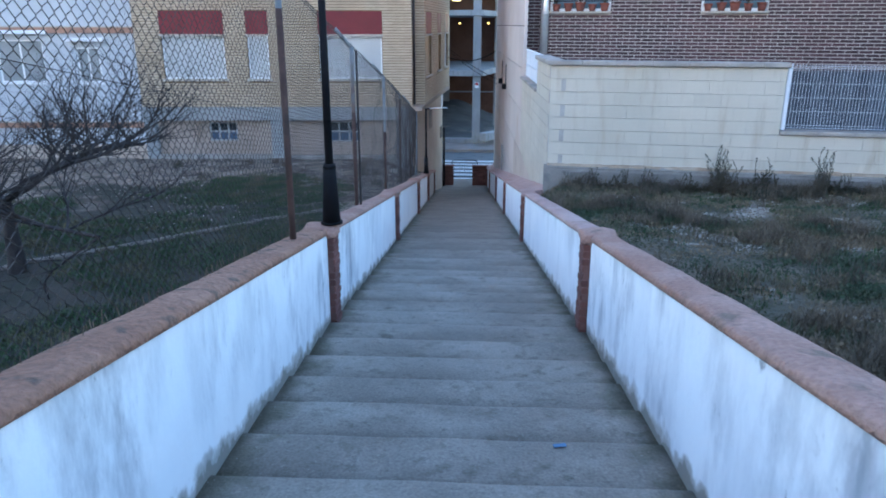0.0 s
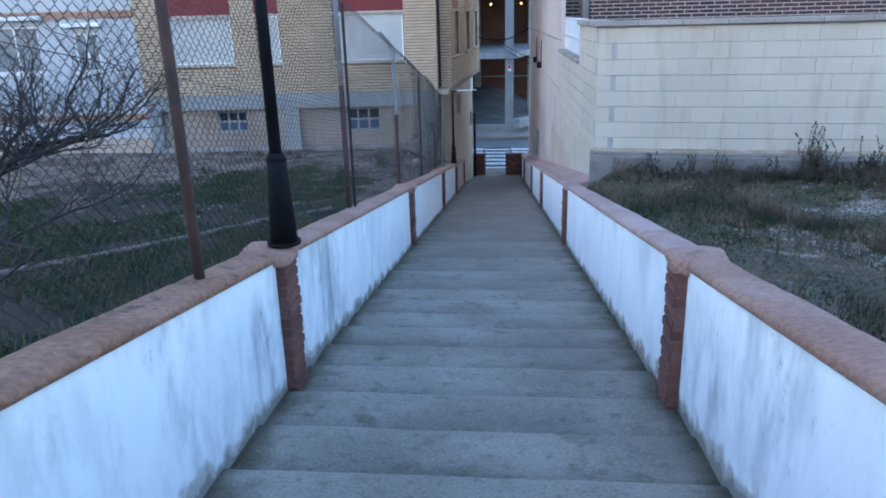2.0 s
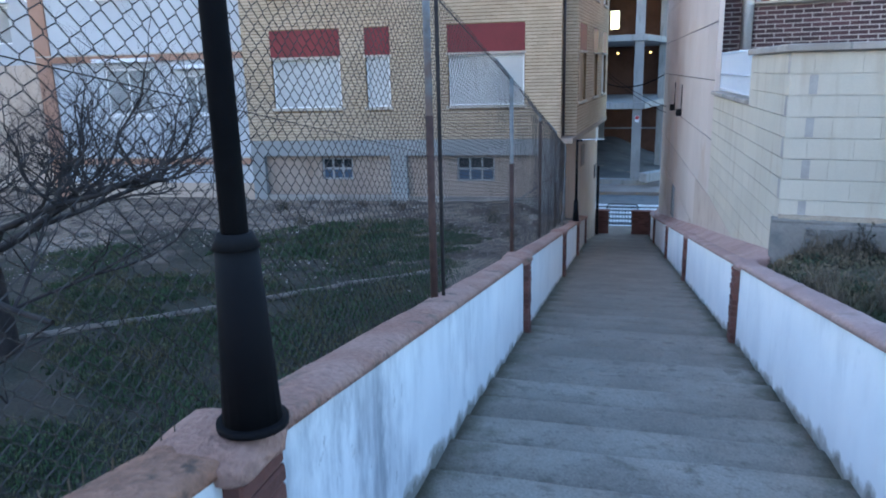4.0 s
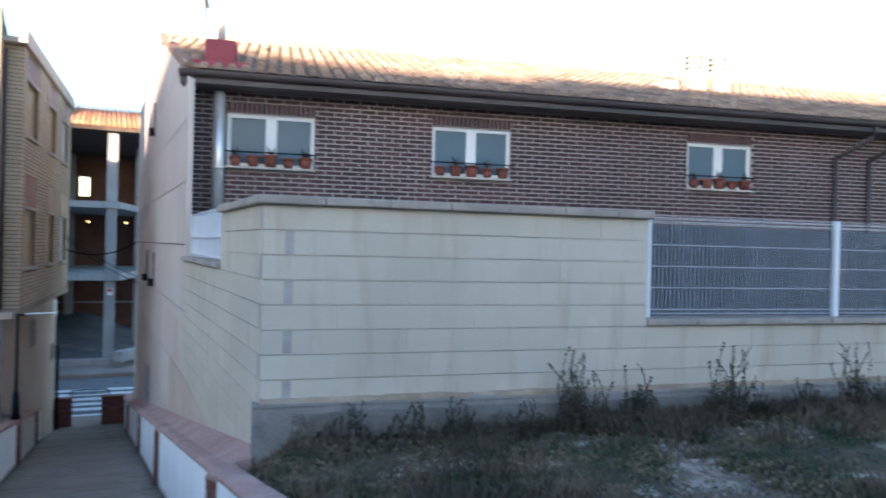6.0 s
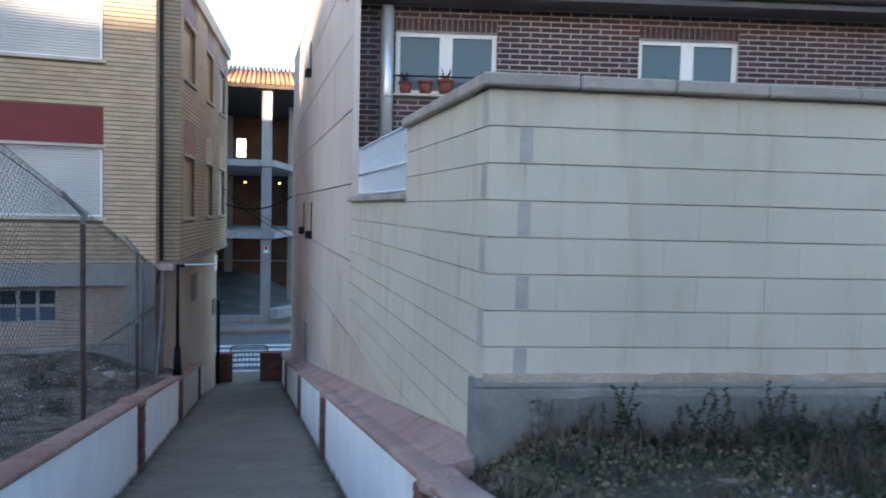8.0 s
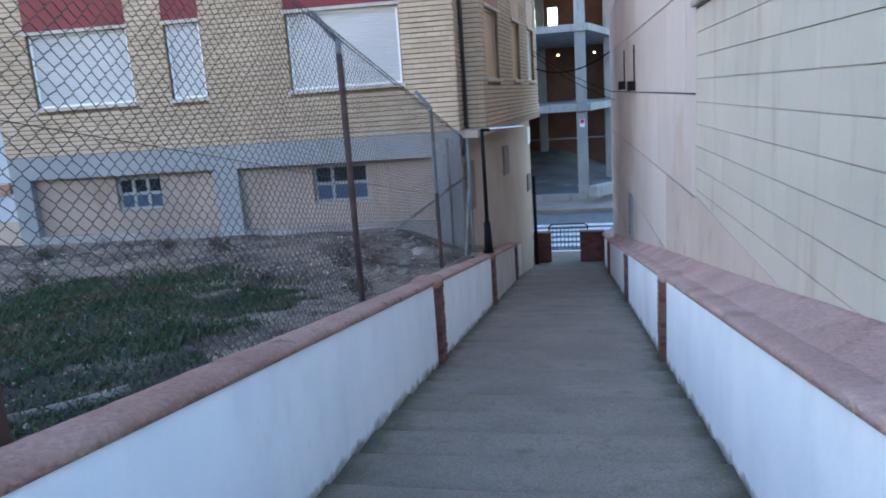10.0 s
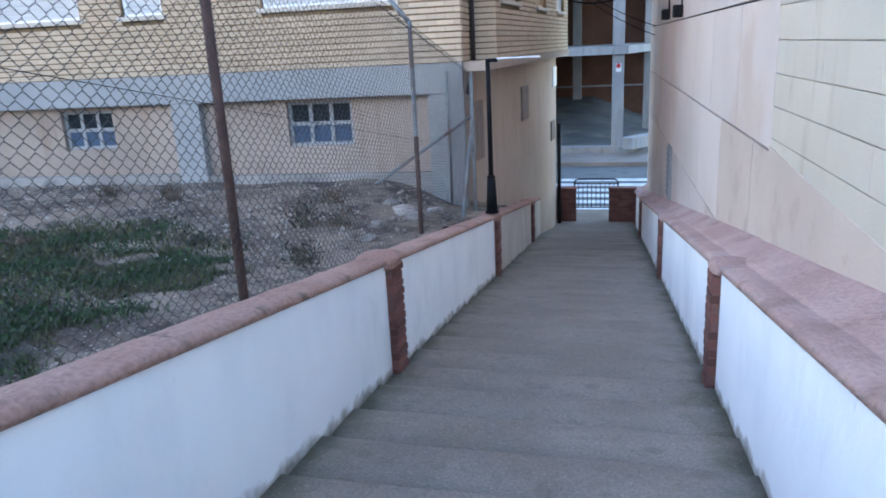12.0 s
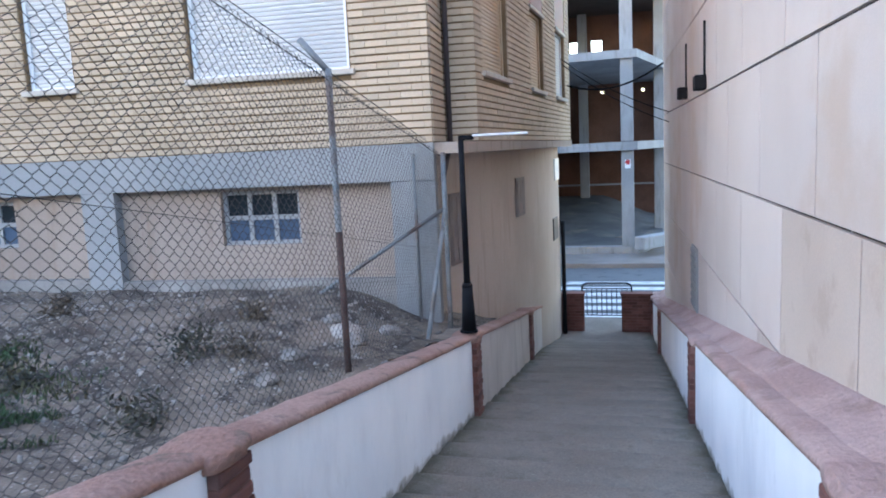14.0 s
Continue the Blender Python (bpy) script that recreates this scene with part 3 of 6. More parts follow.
def ledge():
    bm = bmesh.new()
    n = 300
    rows = []
    for i in range(n + 1):
        y = 13.22 + (34.0 - 13.22) * i / n
        base = max(slope_z(y), LANDING_Z) + WALL_H + 0.0
        xa, xb = right_x(y) + 0.14, side_x(max(y, 13.34)) + 0.03 - 0.10 * max(0.0, 1 - (y - 13.22) / 0.3)
        row = []
        for k in range(6):
            f = k / 5
            h = 0.008 * noise.noise((y * 1.3, k * 0.7, 2)) + 0.005 * noise.noise((y * 5, k * 1.3, 6)) + 0.044 + 0.125 * f * min(1.0, 0.35 + (y - 13.22) / 0.7)
            row.append(bm.verts.new((xa + (xb - xa) * f, y, base + h)))
        row.append(bm.verts.new((xb, y, base - 2.4)))
        row.append(bm.verts.new((xa, y, base - 2.4)))
        rows.append(row)
    for a, b in zip(rows, rows[1:]):
        for k in range(8):
            j = (k + 1) % 8
            bm.faces.new((a[k], a[j], b[j], b[k])).smooth = k < 5
    bm.faces.new(rows[0])
    bm.faces.new(rows[-1][::-1])
    bmesh.ops.recalc_face_normals(bm, faces=bm.faces)
    tagged(part("trim", bm, LEDGE), "pinkish rough mortar ledge between low wall and house", "ledge", kind="structure")


ledge()


# ---- ground ----
def left_ground(x, y):
    d = left_x(y) - WALL_T - x
    z = -2.75 + 0.09 * noise.noise((x * 0.35, y * 0.35, 0)) + 0.05 * noise.noise((x * 1.3, y * 1.3, 3)) + 0.03 * noise.noise((x * 3.1, y * 3.1, 5)) - 0.022 * max(0, y - 15)
    low = slope_z(y) + (0.66 if y < 14 else min(0.90, 0.66 + 0.04 * (y - 14)))
    w = min(1, max(0, d / (4.2 if y < 16 else max(1.7, 4.2 - 0.42 * (y - 16)))))
    w = w * w * (3 - 2 * w)
    near = min(z, low + 0.05 * noise.noise((x * 2, y * 2, 8)))
    return near * (1 - w) + z * w


def right_ground(x, y):
    z = -0.52 - 0.065 * y + 0.07 * noise.noise((x * 0.4, y * 0.4, 5)) + 0.03 * noise.noise((x * 1.5, y * 1.5, 7))
    return min(z, slope_z(y) + 0.80 + 0.5 * max(0, x - right_x(y) - 0.3))


def plot(name, x_of, z_of, y0, y1, ny, nx, material, label):
    verts, faces = [], []
    for j in range(ny + 1):
        y = y0 + (y1 - y0) * j / ny
        for i in range(nx + 1):
            x = x_of(y, i / nx)
            verts.append((x, y, z_of(x, y)))
    w = nx + 1
    for j in range(ny):
        for i in range(nx):
            k = j * w + i
            faces.append((k, k + 1, k + w + 1, k + w))
    ob = raw(name, verts, faces, material, smooth=True)
    bm = bmesh.new()
    bm.from_mesh(ob.data)
    bmesh.ops.recalc_face_normals(bm, faces=bm.faces)
    if sum(f.normal.z for f in bm.faces) < 0:
        bmesh.ops.reverse_faces(bm, faces=bm.faces)
    bm.to_mesh(ob.data)
    bm.free()
    return tagged(ob, label, "ground", kind="structure")


plot("ground_west", lambda y, f: left_x(y) - WALL_T + 0.03 - (0.25 * f + 0.75 * f ** 3) * 45, left_ground, -20, 26.5, 330, 120, SOIL, "bare stony earth with patches of grass behind the fence")
plot("ground_east", lambda y, f: right_x(y) + WALL_T - 0.03 + (0.3 * f + 0.7 * f ** 3) * 40, right_ground, -20, 14.0, 130, 90, TURF, "rough dry winter turf with bare earth patches")


def base_ground():
    bm = bmesh.new()
    box(bm, -900, 900, -900, 900, -6.6, -6.2)
    bmesh.ops.recalc_face_normals(bm, faces=bm.faces)
    tagged(part("ground", bm, PAVING), "plain ground reaching to the horizon", "ground", kind="structure")


base_ground()
tagged(boxed("road", (-60, 60, 35.2, 43.6, -6.15, -5.98), ASPHALT), "grey asphalt street with white crossing stripes", "road", kind="structure")
tagged(boxed("pavement", (-60, 60, 43.6, 46.4, -6.15, -5.80), PAVING, bevel=0.02), "pale pavement along the street with a kerb", "pavement", kind="structure")


def crossing():
    z = -5.976
    rng = random.Random(3)
    road = bpy.data.objects["road"]
    for i in range(6):
        y = 35.6 + i * 0.95
        boxed("stripe", (-3.4 + 0.25 * i, 2.6 + 0.25 * i, y, y + 0.48, z, z + 0.006), MARKING, road, label="worn white crossing stripe")


crossing()


# ---- unseen blocks added behind the start to keep the low sun off the path ----
def sun_block_row():
    # heights set by where the shadow line should cross facades and roofs
    rows = ((-100, -37.6, 9.6), (-37.6, -34.0, 9.15), (-34.0, -32.6, 8.4), (-32.6, -25.8, 7.6), (-25.8, -21.6, 8.25), (-21.6, -13.8, 7.5), (-13.8, 60, 7.95))
    for x0, x1, h in rows:
        h_ob = empty("house", pose((x0 + x1) / 2, -30, -2.0), "plain unseen block added uphill to keep the low sun off", "house")
        w = (x1 - x0) / 2
        boxed("wall", (-w, w, -5, 4.6, -3.0, h + 2.0 - 0.5), BLOCKER_RENDER, h_ob)
        boxed("roof", (-w, w, -5.2, 5.0, h + 2.0 - 0.5, h + 2.0), ROOF_TILE, h_ob)


sun_block_row()


# ---- cream brick apartment house ----
FACADE = math.degrees(math.atan(0.075))


def slatted(u0, u1, z0, z1, v, pitch=0.055):
    """One sheet of curved slats."""
    n = max(3, int((z1 - z0) / pitch))
    h = (z1 - z0) / n
    prof = [(v + 0.03, z0)]
    for i in range(n):
        z = z0 + i * h
        prof += [(v + 0.014, z), (v + 0.002, z + h * 0.2), (v, z + h * 0.55), (v + 0.004, z + h * 0.85), (v + 0.014, z + h * 0.93)]
    prof.append((v + 0.03, z1))
    bm = bmesh.new()
    a, b = [[bm.verts.new((u, y, z)) for y, z in prof] for u in (u0, u1)]
    for k in range(len(prof)):
        j = (k + 1) % len(prof)
        bm.faces.new((a[k], b[k], b[j], a[j]))
    bmesh.ops.recalc_face_normals(bm, faces=bm.faces)
    return bm


def shutter_window(parent, m, u0, u1, z0, z1, red0, red1, shutter, dressing=True):
    """A closed roller shutter in its frame, stone sill, lintel strip and the red panel over it."""
    fr = 0.05
    win = boxed("window", [(u0, u0 + fr, 0.06, 0.14, z0, z1), (u1 - fr, u1, 0.06, 0.14, z0, z1), (u0 + fr, u1 - fr, 0.06, 0.14, z1 - 0.04, z1), (u0 + fr, u1 - fr, 0.06, 0.14, z0, z0 + 0.04)], WHITE_PAINT if shutter is SHUTTER else TAN_SHUTTER, parent)
    win.matrix_basis = m
    part("shutter", slatted(u0 + fr, u1 - fr, z0 + 0.04, z1 - 0.04, 0.085), shutter, win, "closed slatted roller shutter")
    boxed("sill", (u0 - 0.07, u1 + 0.07, -0.07, 0.06, z0 - 0.07, z0 - 0.002), SILL, win, 0.008, "stone sill")
    boxed("lintel", (u0 - 0.05, u1 + 0.05, -0.045, 0.06, z1 + 0.002, z1 + 0.065), SILL, win, 0.006)
    boxed("red_panel", (u0 - 0.02, u1 + 0.02, -0.012, 0.05, red0, red1), RED_PANEL, win, 0.004, "flaking dark red painted panel")


def basement_window(parent, u0, u1, z0, z1, v):
    bars = [(u0, u1, v, v + 0.07, z0, z0 + 0.05), (u0, u1, v, v + 0.07, z1 - 0.05, z1), (u0, u1, v, v + 0.07, (z0 + z1) / 2 - 0.03, (z0 + z1) / 2 + 0.03)]
    for k in range(4):
        c = u0 + 0.025 + (u1 - u0 - 0.05) * k / 3
        for a, b in ((z0 + 0.05, (z0 + z1) / 2 - 0.03), ((z0 + z1) / 2 + 0.03, z1 - 0.05)):
            bars.append((c - 0.03, c + 0.03, v, v + 0.07, a, b))
    win = boxed("window", bars, BAND, parent, 0, "small cellar window with six panes")
    for k in range(3):
        a, b = u0 + 0.055 + (u1 - u0 - 0.05) * k / 3, u0 - 0.005 + (u1 - u0 - 0.05) * (k + 1) / 3
        boxed("pane", (a, b, v + 0.03, v + 0.04, z0 + 0.05, (z0 + z1) / 2 - 0.03), BLUE_GLASS, win)
        boxed("pane", (a, b, v + 0.03, v + 0.04, (z0 + z1) / 2 + 0.03, z1 - 0.05), DARK_GLASS, win)


def walls_round(parent, m, u0, u1, z0, z1, holes, v0, v1, material, name="wall"):
    """One wall of even thickness with its openings cut through, closed on all sides."""
    us = sorted({u0, u1, *[min(max(h_[i], u0), u1) for h_ in holes for i in (0, 1)]})
    zs = sorted({z0, z1, *[min(max(h_[i], z0), z1) for h_ in holes for i in (2, 3)]})
    nu, nz = len(us) - 1, len(zs) - 1

    def solid(i, j):
        if not (0 <= i < nu and 0 <= j < nz):
            return False
        cu, cz = (us[i] + us[i + 1]) / 2, (zs[j] + zs[j + 1]) / 2
        return not any(h_[0] < cu < h_[1] and h_[2] < cz < h_[3] for h_ in holes)

    bm = bmesh.new()
    made = {}

    def at(i, j, k):
        if (i, j, k) not in made:
            made[i, j, k] = bm.verts.new((us[i], (v0, v1)[k], zs[j]))
        return made[i, j, k]

    for i in range(nu):
        for j in range(nz):
            if not solid(i, j):
                continue
            for k in (0, 1):
                bm.faces.new((at(i, j, k), at(i + 1, j, k), at(i + 1, j + 1, k), at(i, j + 1, k)))
            for di, dj, p, q in ((-1, 0, (i, j), (i, j + 1)), (1, 0, (i + 1, j), (i + 1, j + 1)), (0, -1, (i, j), (i + 1, j)), (0, 1, (i, j + 1), (i + 1, j + 1))):
                if not solid(i + di, j + dj):
                    bm.faces.new((at(*p, 0), at(*q, 0), at(*q, 1), at(*p, 1)))
    bmesh.ops.recalc_face_normals(bm, faces=bm.faces)
    ob = part(name, bm, material, parent)
    ob.matrix_basis = m
    return ob


def cream_house():
    h = empty("apartment_house", pose(-2.2, 24.55, 0, 0, 0, FACADE), "cream brick apartment house with red panels and white shutters", "house")
    up, base, top = -1.2, -3.4, 5.25
    I4 = Matrix.Identity(4)
    main = [(-8.13, -6.11), (-5.36, -4.68), (-3.03, -0.97)]
    floors = [(2.78, 4.02, 4.10, 4.83), (-0.28, 1.07, 1.14, 1.86)]
    holes = [(a, b, z0, z1) for a, b in main for z0, z1, _, _ in floors]
    walls_round(h, I4, -9.0, 0.0, up, top, holes, 0.0, 0.3, YELLOW_JOINT)
    for a, b in main:
        for z0, z1, r0, r1 in floors:
            shutter_window(h, I4, a, b, z0, z1, r0, r1, SHUTTER)
    blocked = [(a - 0.02, b + 0.02, z0 - 0.07, r1) for a, b in main for z0, z1, r0, r1 in floors]
    w, c = bond(-9.0, 0.0, up, top, 0.27, 0.0880, 0.004, 0.021, blocked)
    lay("brick", h, I4, w, c, 0.016, YELLOW_BRICK, 300, (-2.0, -0.4), 0.004, 0.002)
    # return of the main block, towards the path
    ret = pose(0, 0, 0, 0, 0, 90)
    walls_round(h, ret, 0.3, 0.85, up, top, [], 0.0, 0.3, YELLOW_JOINT)
    w, c = bond(0.016, 0.85, up, top, 0.27, 0.0880, 0.004, 0.021, [])
    lay("brick", h, ret, w, c, 0.016, YELLOW_BRICK, 40, (0.4, -0.5), 0.004, 0.002)
    # wing, set back, with its long face over the path
    wt = 4.72
    fr = pose(0.0, 0.85, 0)
    walls_round(h, fr, 0.0, 0.42, up, wt, [], 0.0, 0.3, YELLOW_JOINT)
    w, c = bond(0.018, 0.436, up, wt, 0.27, 0.0880, 0.004, 0.021, [])
    lay("brick", h, fr, w, c, 0.016, YELLOW_BRICK, 60, (0.3, -0.5), 0.004, 0.002)
    turn = 90 - math.degrees(math.atan(0.062)) - FACADE
    sd = pose(0.42, 0.85, 0, 0, 0, turn)
    side = [(0.40, 1.85), (3.65, 4.85), (6.3, 7.5)]
    sholes = [(a, b, z0, z1) for a, b in side for z0, z1, _, _ in floors]
    walls_round(h, sd, 0.0, 8.2, up, wt, sholes, 0.0, 0.3, YELLOW_JOINT)
    for i, (a, b) in enumerate(side):
        for z0, z1, r0, r1 in floors:
            shutter_window(h, sd, a, b, z0, z1, r0, r1 - (0.25 if z0 > 2 else 0.0), TAN_SHUTTER if i < 2 else SHUTTER)
    blocked = [(a - 0.02, b + 0.02, z0 - 0.07, r1) for a, b in side for z0, z1, r0, r1 in floors]
    w, c = bond(0.0, 8.2, up, wt, 0.27, 0.0880, 0.004, 0.021, blocked)
    lay("brick", h, sd, w, c, 0.016, YELLOW_BRICK, 220, (1.5, -0.6), 0.004, 0.002)
    # closing walls and roofs
    boxed("wall", (-9.0, -0.3, 8.6, 8.9, base, top), BASEMENT, h)
    boxed("wall", (-9.0, -8.7, 0.3, 8.6, base, top), BASEMENT, h)
    boxed("roof", (-9.02, 0.02, 0.002, 8.9, top + 0.002, top + 0.10), BAND, h, 0.01)
    bm = bmesh.new()
    box(bm, -0.3, 8.4, -0.09, 3.0, wt + 0.002, wt + 0.12)
    box(bm, -0.3, 8.4, -0.09, 0.05, wt + 0.12, wt + 0.34)
    r = part("roof", bm, TAN, h)
    r.matrix_basis = sd
    # floor slab under the overhang with its metal drip
    bm = bmesh.new()
    box(bm, -0.85, 8.25, -0.03, 2.6, up - 0.14, up - 0.004)
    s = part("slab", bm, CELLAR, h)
    s.matrix_basis = sd
    # cellar storey
    v = 0.10
    win = [(-6.9, -5.95, -2.36, -1.72), (-2.88, -1.80, -2.40, -1.70)]
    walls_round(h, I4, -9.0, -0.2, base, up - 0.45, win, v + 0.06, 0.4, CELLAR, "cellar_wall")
    for a, b, z0, z1 in win:
        basement_window(h, a, b, z0, z1, v + 0.14)
    boxed("band", (-9.0, 0.0, -0.01, v + 0.06, up - 0.45, up - 0.002), BAND, h, 0.008)
    for a, b in ((-9.0, -8.6), (-4.78, -4.30), (-0.55, 0.0)):
        boxed("pier", (a, b, 0.0, v + 0.058, base, up - 0.452), BAND, h)
    boxed("footing", (-8.6, -4.78, 0.02, v + 0.057, base, -2.80), PLINTH, h)
    boxed("footing", (-4.30, -0.55, 0.02, v + 0.057, base, -2.84), PLINTH, h)
    # curved rendered wall beside the path, under the wing
    bm = bmesh.new()
    pts = []
    for i in range(25):
        f = i / 24
        y = 25.0 + 8.5 * f
        x = -2.48 + 0.85 * f + 0.20 * math.sin(math.pi * f) * 0.7
        pts.append(h.matrix_basis.inverted() @ Vector((x, y, 0)))
    cols = [[bm.verts.new((p.x + dx, p.y, z)) for dx, z in ((0, -6.2), (0, up - 0.144), (-0.3, up - 0.144), (-0.3, -6.2))] for p in pts]
    for a, b in zip(cols, cols[1:]):
        for k in range(4):
            bm.faces.new((a[k], a[(k + 1) % 4], b[(k + 1) % 4], b[k]))
    bm.faces.new(cols[0])
    bm.faces.new(cols[-1][::-1])
    bmesh.ops.recalc_face_normals(bm, faces=bm.faces)
    part("rendered_wall", bm, BASEMENT, h, "ochre rendered wall, scuffed white near its foot")
    p0 = pts[0]
    boxed("wall", (p0.x - 0.6, p0.x + 0.02, p0.y - 0.02, p0.y + 0.2, -4.6, up - 0.16), BASEMENT, h)
    # small barred windows and boxes on it
    for f, z0, z1, mat_, nm in ((0.50, -2.55, -1.85, SOFFIT, "shuttered_vent"), (0.13, -2.9, -1.9, SOFFIT, "shuttered_vent"), (0.93, -3.45, -2.95, GUTTER, "meter_box"), (0.97, -2.1, -1.6, WHITE_METAL, "meter_box")):
        k = int(f * 24)
        a, b = pts[k], pts[min(24, k + 1)]
        d = (b - a).normalized()
        ang = math.degrees(math.atan2(d.y, d.x))
        bm = bmesh.new()
        box(bm, -0.3, 0.3, -0.03, 0.02, z0, z1, 0.01)
        if nm == "shuttered_vent":
            for q in range(3):
                box(bm, -0.26 + q * 0.18, -0.12 + q * 0.18, -0.045, -0.03, z0 + 0.05, z1 - 0.05)
        ob = part(nm, bm, mat_, h)
        ob.matrix_basis = pose(a.x, a.y, 0, 0, 0, ang)
    # drain pipes
    tubed("drain_pipe", [((0.07, 0.80, up), (0.07, 0.80, 4.6), 0.035), ((0.07, 0.80, up), (-0.02, 0.60, up - 0.5), 0.035)], GUTTER, h, label="black drain pipe in the corner")
    e = h.matrix_basis.inverted() @ Vector((-1.55, 33.45, 0))
    tubed("drain_pipe", [((e.x, e.y, -5.9), (e.x, e.y, -3.1), 0.05)], BLACK_METAL, h)
    # chimney cowl and aerial on the roof
    tubed("cowl", [((-2.64, 1.2, top + 0.1), (-2.64, 1.2, top + 0.98), 0.075), ((-2.64, 1.2, top + 0.98), (-2.64, 1.2, top + 1.10), 0.03), ((-2.64, 1.2, top + 1.10), (-2.64, 1.2, top + 1.15), 0.20)], GUTTER, h)
    tubed("aerial", [((-0.1, 1.0, top + 0.1), (-0.1, 1.0, top + 3.6), 0.022)], STEEL, h)
    return h


cream_house()


# ---- white rendered houses further along ----
def white_house():
    h = empty("terraced_house", pose(-2.2, 24.55, 0, 0, 0, FACADE), "white rendered terraced house with terracotta bands and shuttered windows", "house")
    u0, u1 = -15.2, -9.02
    wins = [(-9.9, -9.35, 3.05, 3.95), (-13.55, -12.3, 2.95, 4.05), (-10.95, -10.2, -0.40, 0.72), (-13.5, -12.0, -0.40, 0.95), (-11.7, -10.8, 6.0, 6.5)]
    walls_round(h, Matrix.Identity(4), u0, u1, -3.4, 7.3, wins, 0.05, 0.35, WHITE_WALL)
    for z in (4.42, 1.18, -1.86):
        boxed("band", (u0 - 0.4, u1, -0.05, 0.048, z - 0.02, z + 0.16), TERRACOTTA, h, 0.006)
        boxed("ledge", (u0 - 0.4, u1, -0.08, 0.048, z + 0.164, z + 0.20), SILL, h)
    boxed("roof", (u0 - 0.4, u1, -0.25, 0.36, 7.3, 7.5), TERRACOTTA, h, 0.02)
    boxed("pilaster", (u0 - 0.5, u0 - 0.004, 0.0, 0.35, -3.4, 7.3), TERRACOTTA, h)
    boxed("pilaster", (u1 - 0.22, u1 - 0.004, 0.0, 0.048, 4.64, 7.3), TERRACOTTA, h)
    boxed("footing", (u0, u1, 0.02, 0.048, -3.4, -2.45), BASEMENT, h)
    for a, b, z0, z1 in wins:
        small = b - a < 0.6
        win = boxed("window", [(a, a + 0.05, 0.1, 0.17, z0, z1), (b - 0.05, b, 0.1, 0.17, z0, z1), (a + 0.05, b - 0.05, 0.1, 0.17, z1 - 0.05, z1), (a + 0.05, b - 0.05, 0.1, 0.17, z0, z0 + 0.05), ((a + b) / 2 - 0.025, (a + b) / 2 + 0.025, 0.1, 0.17, z0 + 0.05, z1 - 0.05)], WHITE_PAINT, h)
        if small:
            boxed("pane", (a + 0.05, b - 0.05, 0.15, 0.16, z0 + 0.05, z1 - 0.05), DARK_GLASS, win)
            tubed("bar", [((a + 0.08 + k * 0.078, 0.06, z0), (a + 0.08 + k * 0.078, 0.06, z1), 0.01) for k in range(6)], WHITE_METAL, win, 6)
        else:
            part("shutter", slatted(a + 0.05, b - 0.05, z0 + 0.05, z1 - 0.05, 0.12), FROSTED if z0 > -1 and z0 < 0 else SHUTTER, win)
        boxed("sill", (a - 0.06, b + 0.06, -0.02, 0.1, z0 - 0.06, z0 - 0.002), WHITE_PAINT, win, 0.006)
        if z0 < 5:
            boxed("awning_box", (a - 0.25, b + 0.25, -0.16, 0.04, z1 + 0.18, z1 + 0.30), WHITE_METAL, win, 0.015, "rolled-up awning in its box")
    return h


white_house()


def far_white_house():
    h = empty("terraced_house", pose(-17.6, 25.6, 0, 0, 0, FACADE), "white rendered house set back, with small windows", "house")
    wins = [(-2.1, -1.5, 1.9, 3.1), (-3.6, -3.0, 1.9, 3.1), (-2.1, -1.5, 5.2, 6.4), (-6, -5, 1.9, 3.1)]
    walls_round(h, Matrix.Identity(4), -9.0, 0.1, 1.2, 8.0, wins, 0, 0.3, WHITE_WALL)
    boxed("wall", (-9.0, 0.1, -0.03, 0.32, -3.4, 1.2), BASEMENT, h)
    boxed("roof", (-9.2, 0.1, -0.3, 6, 8.0, 8.2), TERRACOTTA, h)
    for a, b, z0, z1 in wins:
        w = boxed("window", [(a, a + 0.05, 0.1, 0.16, z0, z1), (b - 0.05, b, 0.1, 0.16, z0, z1), (a + 0.05, b - 0.05, 0.1, 0.16, z1 - 0.05, z1), (a + 0.05, b - 0.05, 0.1, 0.16, z0, z0 + 0.05)], WHITE_PAINT, h)
        boxed("pane", (a + 0.05, b - 0.05, 0.13, 0.14, z0 + 0.05, z1 - 0.05), FROSTED, w)
        boxed("awning_box", (a - 0.1, b + 0.1, -0.12, 0.0, z1 + 0.1, z1 + 0.22), WHITE_METAL, w, 0.01)
    tubed("drain_pipe", [((-4.3, -0.06, 1.2), (-4.3, -0.06, 8.0), 0.05)], STEEL, h)


far_white_house()


